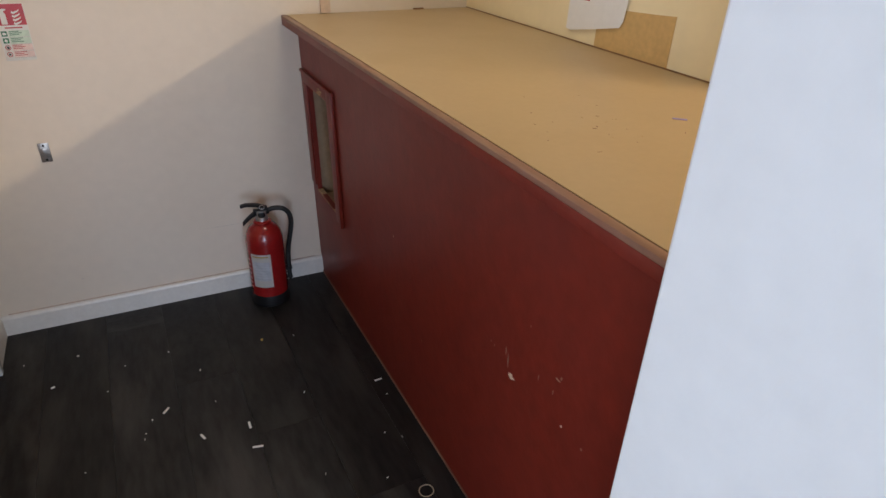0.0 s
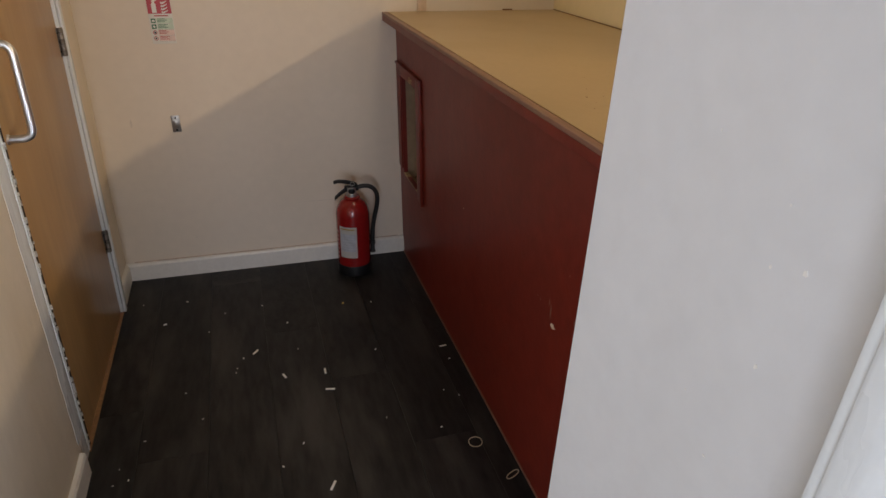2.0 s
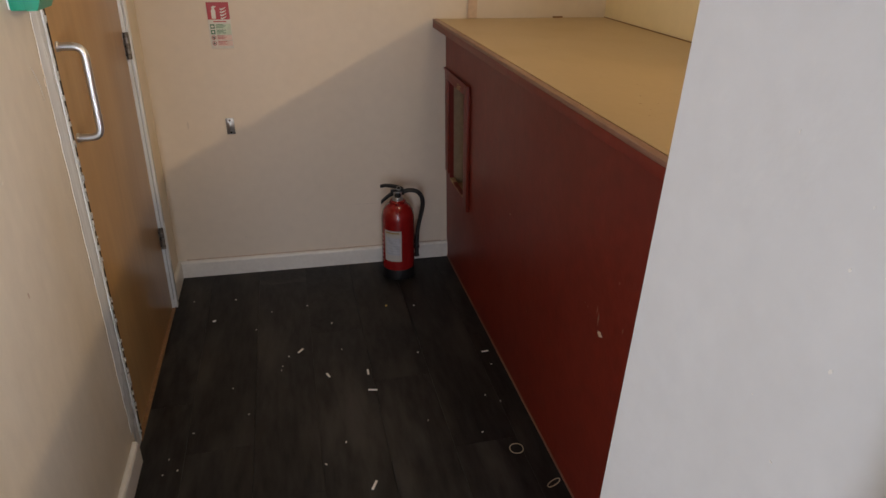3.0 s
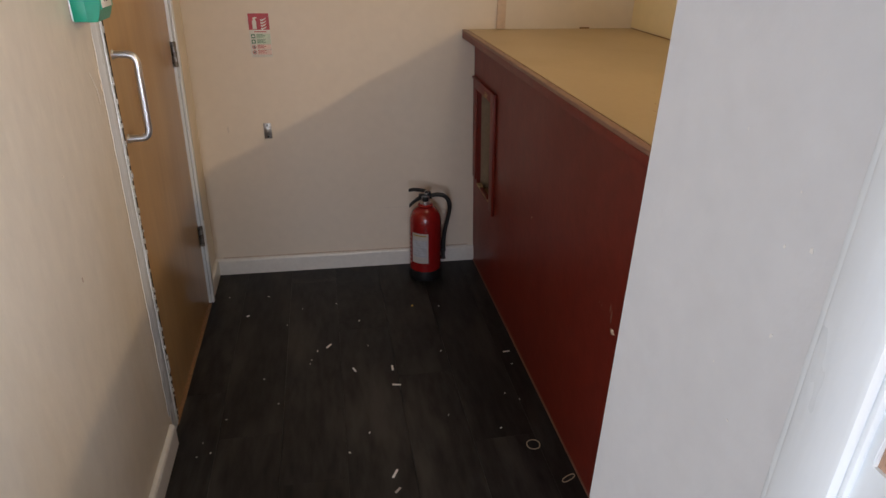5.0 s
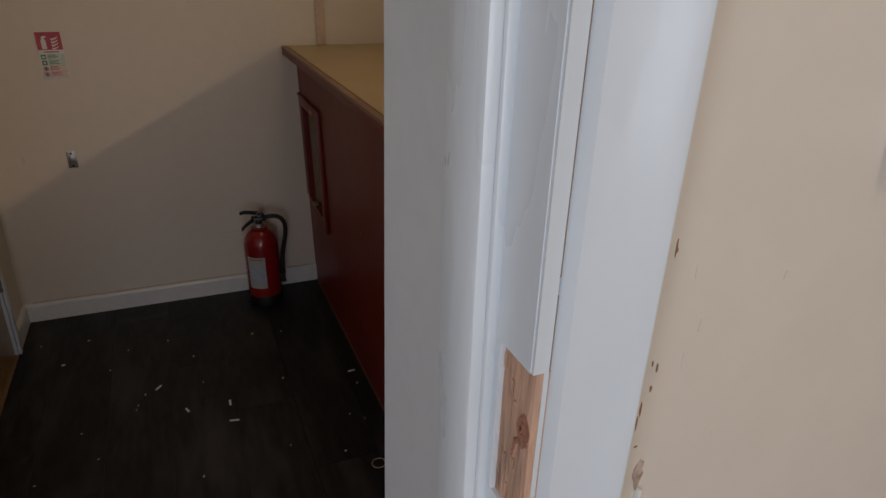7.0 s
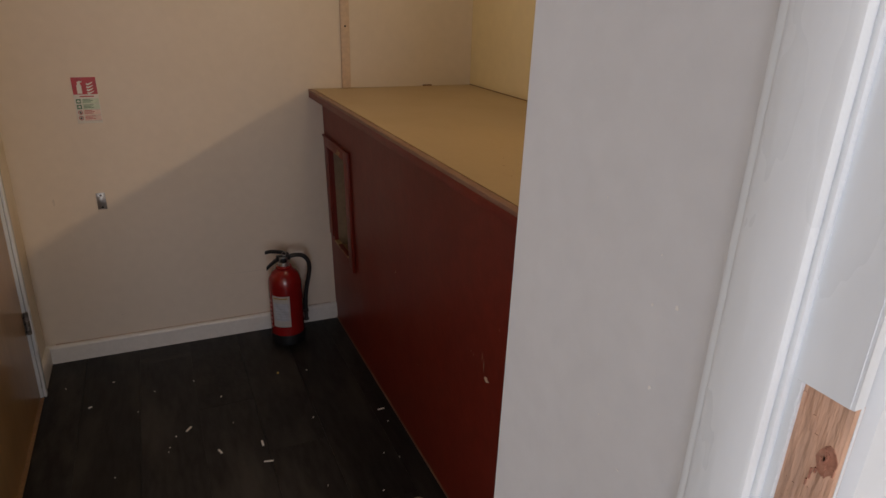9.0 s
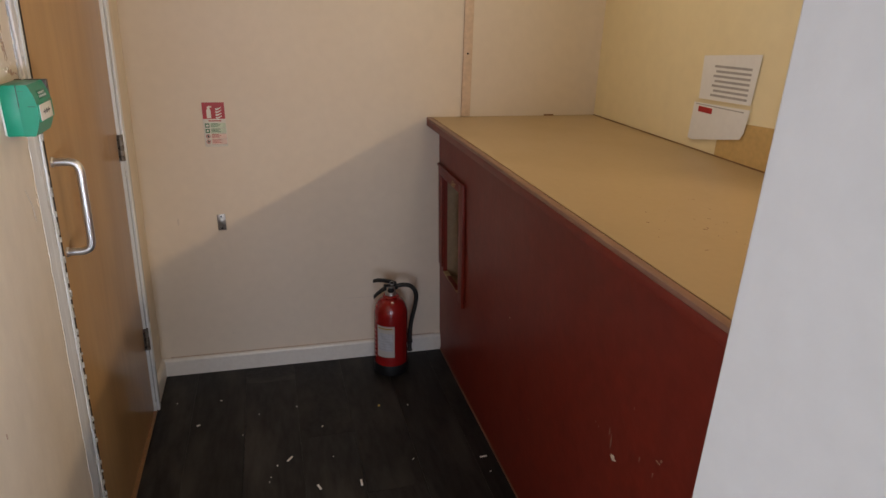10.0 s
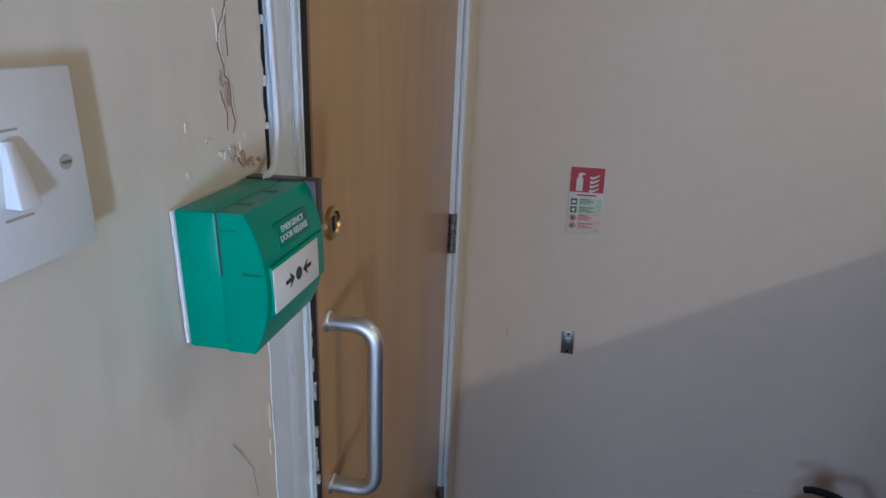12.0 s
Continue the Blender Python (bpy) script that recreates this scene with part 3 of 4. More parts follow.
# torn plaster over the release box
for k in range(5):
    part("chip", prism(ragged(2.2500 + 0.0055 * k, 1.3915 + 0.0018 * (k % 3), 0.0055, 0.0055 - 0.0006 * k, 11, 70 + k), 0.0010 + 0.0002 * k, TO_RIGHT(-0.0058)), PLASTER if k % 3 else CREAM, cracks)
for k in range(9):
    part("paint_flake", prism(ragged(2.2165 + 0.0036 * k, 1.4075 - 0.0016 * (k % 4), 0.0024, 0.0035 + 0.001 * (k % 3), 8, 80 + k, 0.5), 0.0016, TO_RIGHT(-0.0058), bevel=0.0003), CREAM if k % 2 else CREAM_OLD, cracks)
crack([(2.2035, 1.173), (2.2151, 1.1555), (2.2301, 1.1297), (2.2356, 1.095)], 0.0011, 3, GREY_INK)
for y, z, w, h, s in ((2.205, 1.418, 0.006, 0.004, 30), (2.236, 1.405, 0.009, 0.012, 31), (2.248, 1.398, 0.010, 0.012, 32), (2.18, 1.43, 0.002, 0.006, 33), (2.178, 1.40, 0.002, 0.005, 34), (2.255, 1.415, 0.004, 0.004, 35),
                      (2.265, 1.16, 0.003, 0.02, 36), (2.262, 1.13, 0.002, 0.016, 37), (1.93, 1.02, 0.004, 0.004, 38), (1.90, 0.8, 0.004, 0.012, 39)):
    part("paint_flake", prism(ragged(y, z, w, h, 10, s), 0.0014, TO_RIGHT(-0.0058), bevel=0.0003), CREAM if s not in (31, 32, 39) else PLASTER, cracks)

# broken plaster lip along the open joint, and filler lower down
rng = random.Random(9)
zs = [1.388 + 0.012 * i for i in range(60)]
part("plaster_lip", prism([(2.2880 + rng.uniform(-0.0026, 0.0020), z) for z in zs] + [(2.281, zs[-1]), (2.281, zs[0])], 0.003, TO_RIGHT(-0.00885)), CREAM_OLD, cracks, "ragged broken plaster edge")
for z, h, s in ((1.452, 0.008, 60), (1.497, 0.006, 61), (1.416, 0.005, 62), (1.53, 0.007, 63)):
    part("plaster_crumb", prism(ragged(2.2915, z, 0.005, h, 8, s), 0.003, TO_RIGHT(-0.0085)), PAPER, cracks)
zs = [0.1 + 0.03 * i for i in range(41)]
part("filler_strip", prism([(2.272 + rng.uniform(-0.0022, 0.0022), z) for z in zs] + [(2.3028, zs[-1]), (2.3028, zs[0])], 0.0012, TO_RIGHT(-0.0064)), GLOSS, cracks, "white filler smeared between plaster and frame")

# thin white cable running down the joint into the release box
cable = tagged(part("cable", tube(bend([(-0.006, 2.2990, 2.1), (-0.006, 2.2985, 1.8), (-0.005, 2.2990, 1.55), (-0.003, 2.2998, 1.46), (-0.001, 2.2985, 1.412), (0.004, 2.2820, 1.394), (0.012, 2.262, 1.3865), (0.014, 2.246, 1.3855)], 0.012), 0.0027, 12), WHITE_PL),
               "thin white cable running down to the green release box", "cable")

# the left wall with all that is fixed in it leans out a little towards the floor
LEAN_LEFT = Matrix(((1, 0, 0.022, -0.022 * 1.2), (0, 1, 0, 0), (0, 0, 1, 0), (0, 0, 0, 1)))
for ob in [left_wall, cable, near_skirting, far_skirting] + list(side_door.children_recursive) + list(cracks.children):
    ob.data.transform(LEAN_LEFT)

# ---- marks on the pier ----
marks = tagged(base("pier_marks", "small chips in the white paint of the wall end", "wall damage", pose(0, 0, 0)), kind="structure")
for y, z, w, h, s in ((0.9856, 1.3036, 0.0016, 0.002, 1), (0.9864, 1.259, 0.0022, 0.003, 2), (0.9605, 1.268, 0.0035, 0.005, 3), (0.9737, 1.186, 0.0030, 0.004, 4), (0.9935, 1.0818, 0.003, 0.002, 5), (1.03, 1.12, 0.0015, 0.002, 6), (1.06, 1.33, 0.0012, 0.003, 7)):
    part("chip", prism(ragged(y, z, w, h, 9, s), 0.0006, TO_LEFT(0.8542 + 0.012 * (z - 1))), PAPER, marks)


# ---- red counter box ----
def counter():
    c = base("reception_counter", "dark red boxed counter with tan wooden top and open hatch", "counter", pose(0, 0, 0))
    hy0, hy1, hz0, hz1 = 3.062, 3.312, 0.430, 0.864    # hatch opening
    yb = FAR(CX) - 0.002
    y0 = 0.866
    x1 = CX + 0.018
    lower = [(y0, 0.004), (yb - 0.018, 0.004), (yb - 0.018, 0.055), (yb, 0.098), (yb, hz0), (y0, hz0)]
    part("front_panel", prism(lower, 0.018, TO_RIGHT(CX)), RED, c)
    for name, dims in (("front_panel", (CX, x1, y0, hy0, hz0, 1.066)), ("front_panel", (CX, x1, hy1, yb, hz0, 1.066)), ("front_panel", (CX, x1, hy0, hy1, hz1, 1.066))):
        part(name, boxes(dims), RED, c)
    # hatch frame
    ho = hy0 - 0.064
    f = part("hatch_frame", boxes((CX - 0.008, CX - 0.0004, ho, hy0 - 0.0005, hz0 - 0.028, hz1 + 0.040), (CX - 0.008, CX - 0.0004, hy0 - 0.0005, yb - 0.012, hz1 + 0.001, hz1 + 0.040),
                                  (CX - 0.008, CX - 0.0004, hy1 + 0.001, yb - 0.012, hz0 + 0.02, hz1 + 0.001), bevel=0.0022), RED, c, "raised red board round the hatch")
    part("bead", boxes((CX - 0.0135, CX - 0.0005, ho - 0.010, ho + 0.0005, hz0 - 0.032, hz1 + 0.050), bevel=0.003), RED, f)
    part("bead", boxes((CX - 0.0135, CX - 0.0005, ho + 0.0006, yb - 0.012, hz1 + 0.0402, hz1 + 0.050), bevel=0.003), RED, f)
    for k, (dy, dz, w) in enumerate(((0.0, 0.0, 0.060), (0.012, -0.008, 0.045), (-0.016, 0.007, 0.034), (0.004, 0.012, 0.026))):
        part("worn_patch", prism(ragged(0, 0, w, 0.0055, 14, 4 + k, 0.45), 0.0005 + 0.0001 * k, TO_LEFT(CX - 0.0081) @ pose(3.135 + dy, hz1 + 0.014 + dz, 0, 0, 0, 6 - 4 * k)), RAW_EDGE, f, "worn pale wood on the board")
    # torn inner edge of the upright
    rng = random.Random(31)
    edge = [(hy0 + 0.004 + 0.010 * math.sin(math.pi * i / 14) ** 2 + rng.uniform(-0.0015, 0.0015), hz0 + 0.03 + (hz1 - hz0 - 0.03) * i / 14) for i in range(15)]
    part("torn_edge", prism(edge + [(hy0 - 0.001, hz1), (hy0 - 0.001, hz0 + 0.03)], 0.006, TO_RIGHT(CX - 0.004)), RED, f)
    # broken lower edge of the opening
    rng = random.Random(12)
    outline = [(hy0 + (hy1 - hy0) * i / 16, hz0 + 0.006 + 0.004 * math.sin(i * 1.1) - 0.012 * math.sin(math.pi * i / 16) + rng.uniform(-0.002, 0.002)) for i in range(17)]
    part("broken_edge", prism(outline + [(hy1, hz0 - 0.006), (hy0, hz0 - 0.006)], 0.0194, TO_RIGHT(CX - 0.0006)), RAW_EDGE, c, "splintered bare board edge of the hatch")
    # inside of the box seen through the hatch
    part("inner_back", boxes((CX + 0.16, CX + 0.172, 2.2, yb - 0.02, 0.02, 1.06)), PLY, c)
    part("inner_side", boxes((CX + 0.0185, CX + 0.16, hy1 + 0.03, hy1 + 0.042, 0.02, 1.06)), PLY, c)
    part("inner_shelf", boxes((CX + 0.0185, CX + 0.159, 2.4, hy1 + 0.029, hz0 - 0.055, hz0 - 0.037)), PLY, c)
    # worktop with a thick front lip and a thin back bead
    outline = [(1.1395, y0), (RIGHT - 0.003, y0), (RIGHT - 0.003, FAR(RIGHT) - 0.003), (1.1395, FAR(1.1395) - 0.003)]
    bm = prism(outline, 0.020, pose(0, 0, TOPZ - 0.020))
    part("worktop", bm, TOP, c, "tan varnished board worktop with small scratches")
    part("front_lip", boxes((1.1165, 1.1255, y0, FAR(1.12) - 0.004, TOPZ - 0.034, TOPZ - 0.0105), bevel=0.0015), RED, c)
    part("edging", boxes((1.1155, 1.1364, y0, FAR(1.12) - 0.004, TOPZ - 0.0102, TOPZ + 0.0008), bevel=0.0022), RED_EDGE, c, "worn brown front edging")
    part("cove", prism([(1.1255, TOPZ - 0.0335), (1.1675, TOPZ - 0.062), (1.1675, TOPZ - 0.0205), (1.1255, TOPZ - 0.0205)], FAR(1.15) - 0.006 - y0, Matrix(((1, 0, 0, 0), (0, 0, 1, y0), (0, 1, 0, 0), (0, 0, 0, 1)))), RED, c)
    part("groove", boxes((1.1366, 1.1393, y0, FAR(1.12) - 0.01, TOPZ - 0.010, TOPZ - 0.0015)), GAP, c, "fine dark joint along the edging")
    part("back_bead", boxes((RIGHT - 0.007, RIGHT - 0.001, 1.975, FAR(RIGHT) - 0.01, TOPZ + 0.0004, TOPZ + 0.0035), bevel=0.001), DOOR_EDGE, c)
    part("foot_bead", boxes((CX - 0.004, CX - 0.0005, y0, yb - 0.02, 0.0006, 0.006)), RED_EDGE, c)
    lean = Matrix(((1, 0, -0.026, 0), (0, 1, 0, 0), (0, 0, 1, 0), (0, 0, 0, 1)))     # the face leans in a little
    for ob in c.children_recursive:
        if ob.name.split(".")[0] in ("front_panel", "hatch_frame", "bead", "worn_patch", "torn_edge", "broken_edge", "foot_bead", "inner_back", "inner_side", "inner_shelf"):
            ob.data.transform(lean)
    return c


FACE = lambda z: CX - 0.026 * z
cnt = counter()
# scuffs and chips on the red face and the worktop
for y, z, w, h, s in ((1.826, 0.587, 0.022, 0.012, 1), (1.842, 0.622, 0.005, 0.03, 2), (1.852, 0.640, 0.004, 0.02, 3), (1.66, 0.711, 0.006, 0.006, 4), (1.67, 0.70, 0.012, 0.004, 5), (1.644, 0.602, 0.006, 0.005, 6),
                      (1.914, 0.623, 0.006, 0.004, 7), (1.90, 0.62, 0.004, 0.008, 8), (2.296, 0.354, 0.006, 0.005, 9), (2.491, 0.61, 0.005, 0.005, 10), (1.68, 0.66, 0.004, 0.01, 11), (1.73, 0.66, 0.003, 0.012, 12),
                      (1.58, 0.60, 0.005, 0.006, 13), (1.77, 0.76, 0.003, 0.006, 14), (2.35, 0.56, 0.003, 0.003, 15)):
    part("paint_chip", prism(ragged(y, z, w, h, 10, s, 0.5), 0.0005, TO_LEFT(FACE(z) - 0.0004)), RED_EDGE if s not in (1, 6, 10) else BATTEN, cnt)
part("paint_chip", prism(ragged(1.655, 1.052, 0.008, 0.007, 9, 40), 0.0006, TO_LEFT(FACE(1.052) - 0.0004)), PAPER, cnt)
rng = random.Random(21)
for k in range(26):
    x, y = rng.gauss(1.36, 0.07), rng.gauss(1.95, 0.09)
    if 1.15 < x < 1.8:
        part("scratch", prism(ragged(0, 0, rng.uniform(0.003, 0.010), rng.uniform(0.001, 0.003), 7, k, 0.5), 0.0004, pose(x, y, TOPZ + 0.0001, 0, 0, rng.uniform(0, 180))), RED_EDGE if k % 3 else RAW_EDGE, cnt)

pin = tagged(part("plastic_strip", boxes((-0.015, 0.015, -0.003, 0.003, 0, 0.002), m=pose(1.576, 1.868, TOPZ + 0.0005, 0, 0, -42), bevel=0.0008), PIN), "small purple plastic strip lying on the worktop", "litter")
clip = tagged(part("dark_clip", boxes((-0.022, 0.022, -0.006, 0, 0, 0.006), m=pose(1.66, FAR(1.66) - 0.006, TOPZ + 0.0005), bevel=0.001), DOOR_EDGE), "small dark sliver at the back of the worktop", "litter")

# ---- far wall fittings ----
bat = tagged(part("wall_batten", boxes((1.264, 1.302, -0.012, -0.0005, TOPZ + 0.002, CEILING - 0.002), m=FAR_TURN, bevel=0.002), BATTEN), "thin brown-pink painted batten up the far wall above the counter", "batten", kind="structure")
part("nail", turned([(0, 0), (0.004, 0), (0.003, 0.002), (0, 0.0025)], 12, FAR_TURN @ pose(1.283, -0.012, 1.362, 90)), GAP, bat)


def fire_sign():
    """Extinguisher notice: red pictogram panel over four small instruction lines."""
    m = FAR_TURN @ pose(0.276, -0.001, 1.0885, 90)
    s = base("fire_extinguisher_sign", "red and cream fire extinguisher notice fixed to the cream wall", "sign", m)
    w, h = 0.084, 0.172
    part("plate", boxes((-w / 2, w / 2, -h / 2, h / 2, 0, 0.0012), bevel=0.0004), CARD, s)
    part("red_panel", boxes((-w / 2 + 0.001, w / 2 - 0.001, h / 2 - 0.064, h / 2 - 0.001, 0.0013, 0.0017)), SIGN_RED, s)
    z = 0.0018
    part("pictogram_bottle", prism([(-0.026, 0.030), (-0.010, 0.030), (-0.010, 0.060), (-0.013, 0.066), (-0.013, 0.070), (-0.006, 0.072), (-0.006, 0.075), (-0.016, 0.077), (-0.024, 0.072), (-0.022, 0.069), (-0.022, 0.066), (-0.026, 0.060)], 0.0003, pose(0, -0.005, z)), CARD, s)
    for k in range(4):
        y = 0.030 + 0.011 * k
        part("pictogram_flame", prism([(0.006, y), (0.012, y - 0.003), (0.020, y + 0.001), (0.028, y + 0.006), (0.029, y + 0.011), (0.024, y + 0.007), (0.018, y + 0.0055), (0.012, y + 0.003), (0.008, y + 0.006)], 0.0003, pose(0, -0.005, z)), CARD, s)
    part("caption_bar", boxes((-0.022, 0.026, 0.0125, 0.0165, 0.0013, 0.0016)), SIGN_RED, s)
    for k in range(4):
        y = 0.001 - 0.021 * k
        if k < 2:
            part("icon", boxes((-0.036, -0.020, y - 0.012, y + 0.004, 0.0013, 0.0016)), SIGN_GREEN, s)
            part("icon_mark", prism(ragged(-0.028, y - 0.004, 0.010, 0.009, 9, k), 0.0003, pose(0, 0, 0.0017)), CARD, s)
        else:
            part("icon", tube([(-0.028 + 0.0068 * math.cos(a), y - 0.004 + 0.0068 * math.sin(a), 0.0014) for a in [math.pi * i / 10 for i in range(20)]], 0.0011, 6, True), SIGN_RED, s)
            part("icon_mark", prism(ragged(-0.028, y - 0.004, 0.007, 0.008, 9, k), 0.0003, pose(0, 0, 0.0013)), INK, s)
        part("row_tint", boxes((-0.017, 0.040, y - 0.0142, y + 0.0052, 0.00122, 0.00128)), ROW_GREEN if k < 2 else ROW_PINK, s)
        for j in range(3):
            part("text_bar", boxes((-0.014, 0.012 + 0.008 * ((k + j) % 2), y + 0.0015 - 0.005 * j, y + 0.0035 - 0.005 * j, 0.0013, 0.0015)), SIGN_GREEN if k < 2 else SIGN_RED, s)
        part("rule", boxes((-0.016, 0.040, y - 0.0155, y - 0.0148, 0.0013, 0.0015)), GREY_INK, s)
    return s


fire_sign()


def wall_bracket():
    m = FAR_TURN @ pose(0.264, -0.001, 0.690, 90)
    b = base("wall_bracket", "small grey steel hanging bracket screwed to the wall", "bracket", m)
    part("plate", boxes((-0.0165, 0.0165, -0.034, 0.034, 0, 0.0025), bevel=0.001), HINGE, b)
    part("hook", boxes((-0.009, 0.009, -0.012, 0.016, 0.0026, 0.0055), bevel=0.0015), HINGE, b)
    for y in (0.025, -0.026):
        part("screw", turned([(0, 0), (0.0042, 0), (0.0035, 0.0015), (0, 0.002)], 14, pose(0, y, 0.0026)), GAP, b)
    return b


wall_bracket()
tagged(part("wall_stain", prism(ragged(0.098, 0.70, 0.008, 0.03, 12, 3), 0.0004, FAR_TURN @ Matrix(((1, 0, 0, 0), (0, 0, -1, -0.0002), (0, 1, 0, 0), (0, 0, 0, 1)))), GREY_SCUFF), "faint scuff on the cream wall", "wall damage", kind="structure")


tagged(part("wall_scuff", prism(ragged(0.812, 0.300, 0.17, 0.0022, 20, 5, 0.6), 0.0003, FAR_TURN @ Matrix(((1, 0, 0, 0), (0, 0, -1, -0.0002), (0, 1, 0, 0), (0, 0, 0, 1)))), GREY_SCUFF), "thin grey scuff line on the cream wall", "wall damage", kind="structure")
tagged(part("wall_scuff", prism(ragged(0.265, 0.176, 0.010, 0.004, 10, 6, 0.5), 0.0003, FAR_TURN @ Matrix(((1, 0, 0, 0), (0, 0, -1, -0.0002), (0, 1, 0, 0), (0, 0, 0, 1)))), GREY_SCUFF), "small grey scuff low on the cream wall", "wall damage", kind="structure")


# ---- fire extinguisher ----
def extinguisher():
    e = base("fire_extinguisher", "red fire extinguisher with black hose and handle standing on the floor", "fire extinguisher", pose(0.936, 3.245, 0, 0, 0, -8))
    R = 0.0735
    part("cylinder", turned([(R, 0.036), (R, 0.285), (R * 0.985, 0.300), (R * 0.90, 0.322), (R * 0.74, 0.342), (R * 0.5, 0.356), (0.024, 0.362), (0.024, 0.37), (0, 0.37)], 48), EXT_RED, e)
    part("base_skirt", turned([(0, 0.0005), (R - 0.006, 0.0005), (R + 0.0014, 0.006), (R + 0.0014, 0.050), (R, 0.053), (R - 0.003, 0.054)], 48), BLACK, e, "black plastic foot ring")
    valve = part("valve", turned([(0.023, 0.368), (0.023, 0.384), (0.0205, 0.387), (0.0205, 0.398), (0.022, 0.400), (0.022, 0.412), (0, 0.413)], 24), STEEL, e, "steel valve neck")
    part("neck_ring", turned([(0.024, 0.360), (0.034, 0.361), (0.036, 0.365), (0.033, 0.369), (0.023, 0.371)], 32), EXT_RED, e)
    part("valve_block", boxes((-0.030, 0.030, -0.012, 0.012, 0.396, 0.416), bevel=0.004), BLACK, valve)
    part("gauge", turned([(0, 0), (0.014, 0), (0.014, 0.008), (0.011, 0.010), (0, 0.010)], 20, pose(0.0, -0.012, 0.398, 90)), BLACK, valve)
    # levers: upper one level, lower one drooping
    up = [(0.026, 0.418), (0.0, 0.430), (-0.028, 0.436), (-0.055, 0.4385), (-0.076, 0.434)]
    lo = [(0.020, 0.408), (-0.012, 0.404), (-0.036, 0.392), (-0.058, 0.374), (-0.074, 0.358)]
    for name, line in (("upper_lever", up), ("lower_lever", lo)):
        bm = bmesh.new()
        rows = []
        for i, (x, z) in enumerate(line):
            w, g = 0.012 - 0.0008 * i, (0.0058 if name == "upper_lever" else 0.0074)
            rows.append([bm.verts.new(p) for p in ((x, -w, z - g), (x, w, z - g), (x, w, z + g), (x, -w, z + g))])
        for a, b in zip(rows, rows[1:]):
            for k in range(4):
                bm.faces.new((a[k], a[(k + 1) % 4], b[(k + 1) % 4], b[k]))
        bm.faces.new(rows[0][::-1])
        bm.faces.new(rows[-1])
        bmesh.ops.recalc_face_normals(bm, faces=bm.faces)
        bmesh.ops.bevel(bm, geom=list(bm.edges), offset=0.0022, segments=2, affect="EDGES")
        part(name, bm, BLACK, valve)
    part("safety_pin", tube([(0.004, -0.020, 0.424), (0.004, 0.020, 0.424)], 0.0018, 8), STEEL, valve)
    part("pin_ring", tube([(0.004 + 0.009 * math.cos(a), -0.021, 0.432 + 0.009 * math.sin(a)) for a in [math.pi * i / 8 for i in range(16)]], 0.0012, 6, True), STEEL, valve)
    hose = [(0.022, 0, 0.408), (0.050, 0, 0.414), (0.082, 0.0, 0.409), (0.104, 0.002, 0.386), (0.111, 0.004, 0.352), (0.107, 0.006, 0.312), (0.0985, 0.008, 0.27), (0.090, 0.010, 0.225), (0.086, 0.010, 0.19)]
    fine = []
    P = [Vector(p) for p in hose]
    for i in range(len(P) - 1):
        a, b, c, d = P[max(0, i - 1)], P[i], P[i + 1], P[min(len(P) - 1, i + 2)]
        for k in range(5):
            t = k / 5
            fine.append(0.5 * ((2 * b) + (c - a) * t + (2 * a - 5 * b + 4 * c - d) * t * t + (3 * b - 3 * c + d - a) * t ** 3))
    fine.append(P[-1])
    part("hose", tube(fine, 0.0095, 14), RUBBER, e, "curved black rubber hose")
    part("nozzle", tube([(0.086, 0.010, 0.195), (0.0845, 0.010, 0.16), (0.0845, 0.010, 0.10), (0.085, 0.010, 0.085)], 0.01, 16, radii=[0.0105, 0.0105, 0.0095, 0.0125]), RUBBER, e)
    part("hose_clip", boxes((0.066, 0.097, -0.002, 0.022, 0.128, 0.138), bevel=0.003), BLACK, e)

    def wrap(a0, a1, z0, z1, lift, steps=14):
        bm = bmesh.new()
        lo_row, hi_row = [], []
        for i in range(steps + 1):
            a = radians(a0 + (a1 - a0) * i / steps)
            for row, z in ((lo_row, z0), (hi_row, z1)):
                row.append(bm.verts.new(((R + lift) * math.cos(a), (R + lift) * math.sin(a), z)))
        for i in range(steps):
            bm.faces.new((lo_row[i], lo_row[i + 1], hi_row[i + 1], hi_row[i]))
        bmesh.ops.solidify(bm, geom=list(bm.faces), thickness=0.0003)
        return bm

    material("faint_print", (0.74, 0.76, 0.82), 0.5, bump=0)
    label = part("label", wrap(-143, -80, 0.098, 0.249, 0.0006), PAPER, e, "white paper service label")
    part("label_head", wrap(-143, -80, 0.229, 0.249, 0.0010), CHIP, label)
    part("label_caption", wrap(-138, -88, 0.236, 0.241, 0.0014), CHIP_Y, label)
    part("label_field", wrap(-139, -84, 0.129, 0.215, 0.0010), material("pale_blue_print", (0.83, 0.85, 0.90), 0.5, bump=0), label)
    for k in range(6):
        part("text_bar", wrap(-134, -86 - 6 * (k % 2), 0.135 + 0.013 * k, 0.138 + 0.013 * k, 0.0013), bpy.data.materials["faint_print"], label)
    for k in range(7):
        part("print_bar", wrap(-167, -152, 0.085 + 0.021 * k, 0.096 + 0.021 * k, 0.0006, 5), material("faded_red_print", (0.62, 0.28, 0.26), 0.4, bump=0) if k == 0 else bpy.data.materials["faded_red_print"], e)
    return e


extinguisher()


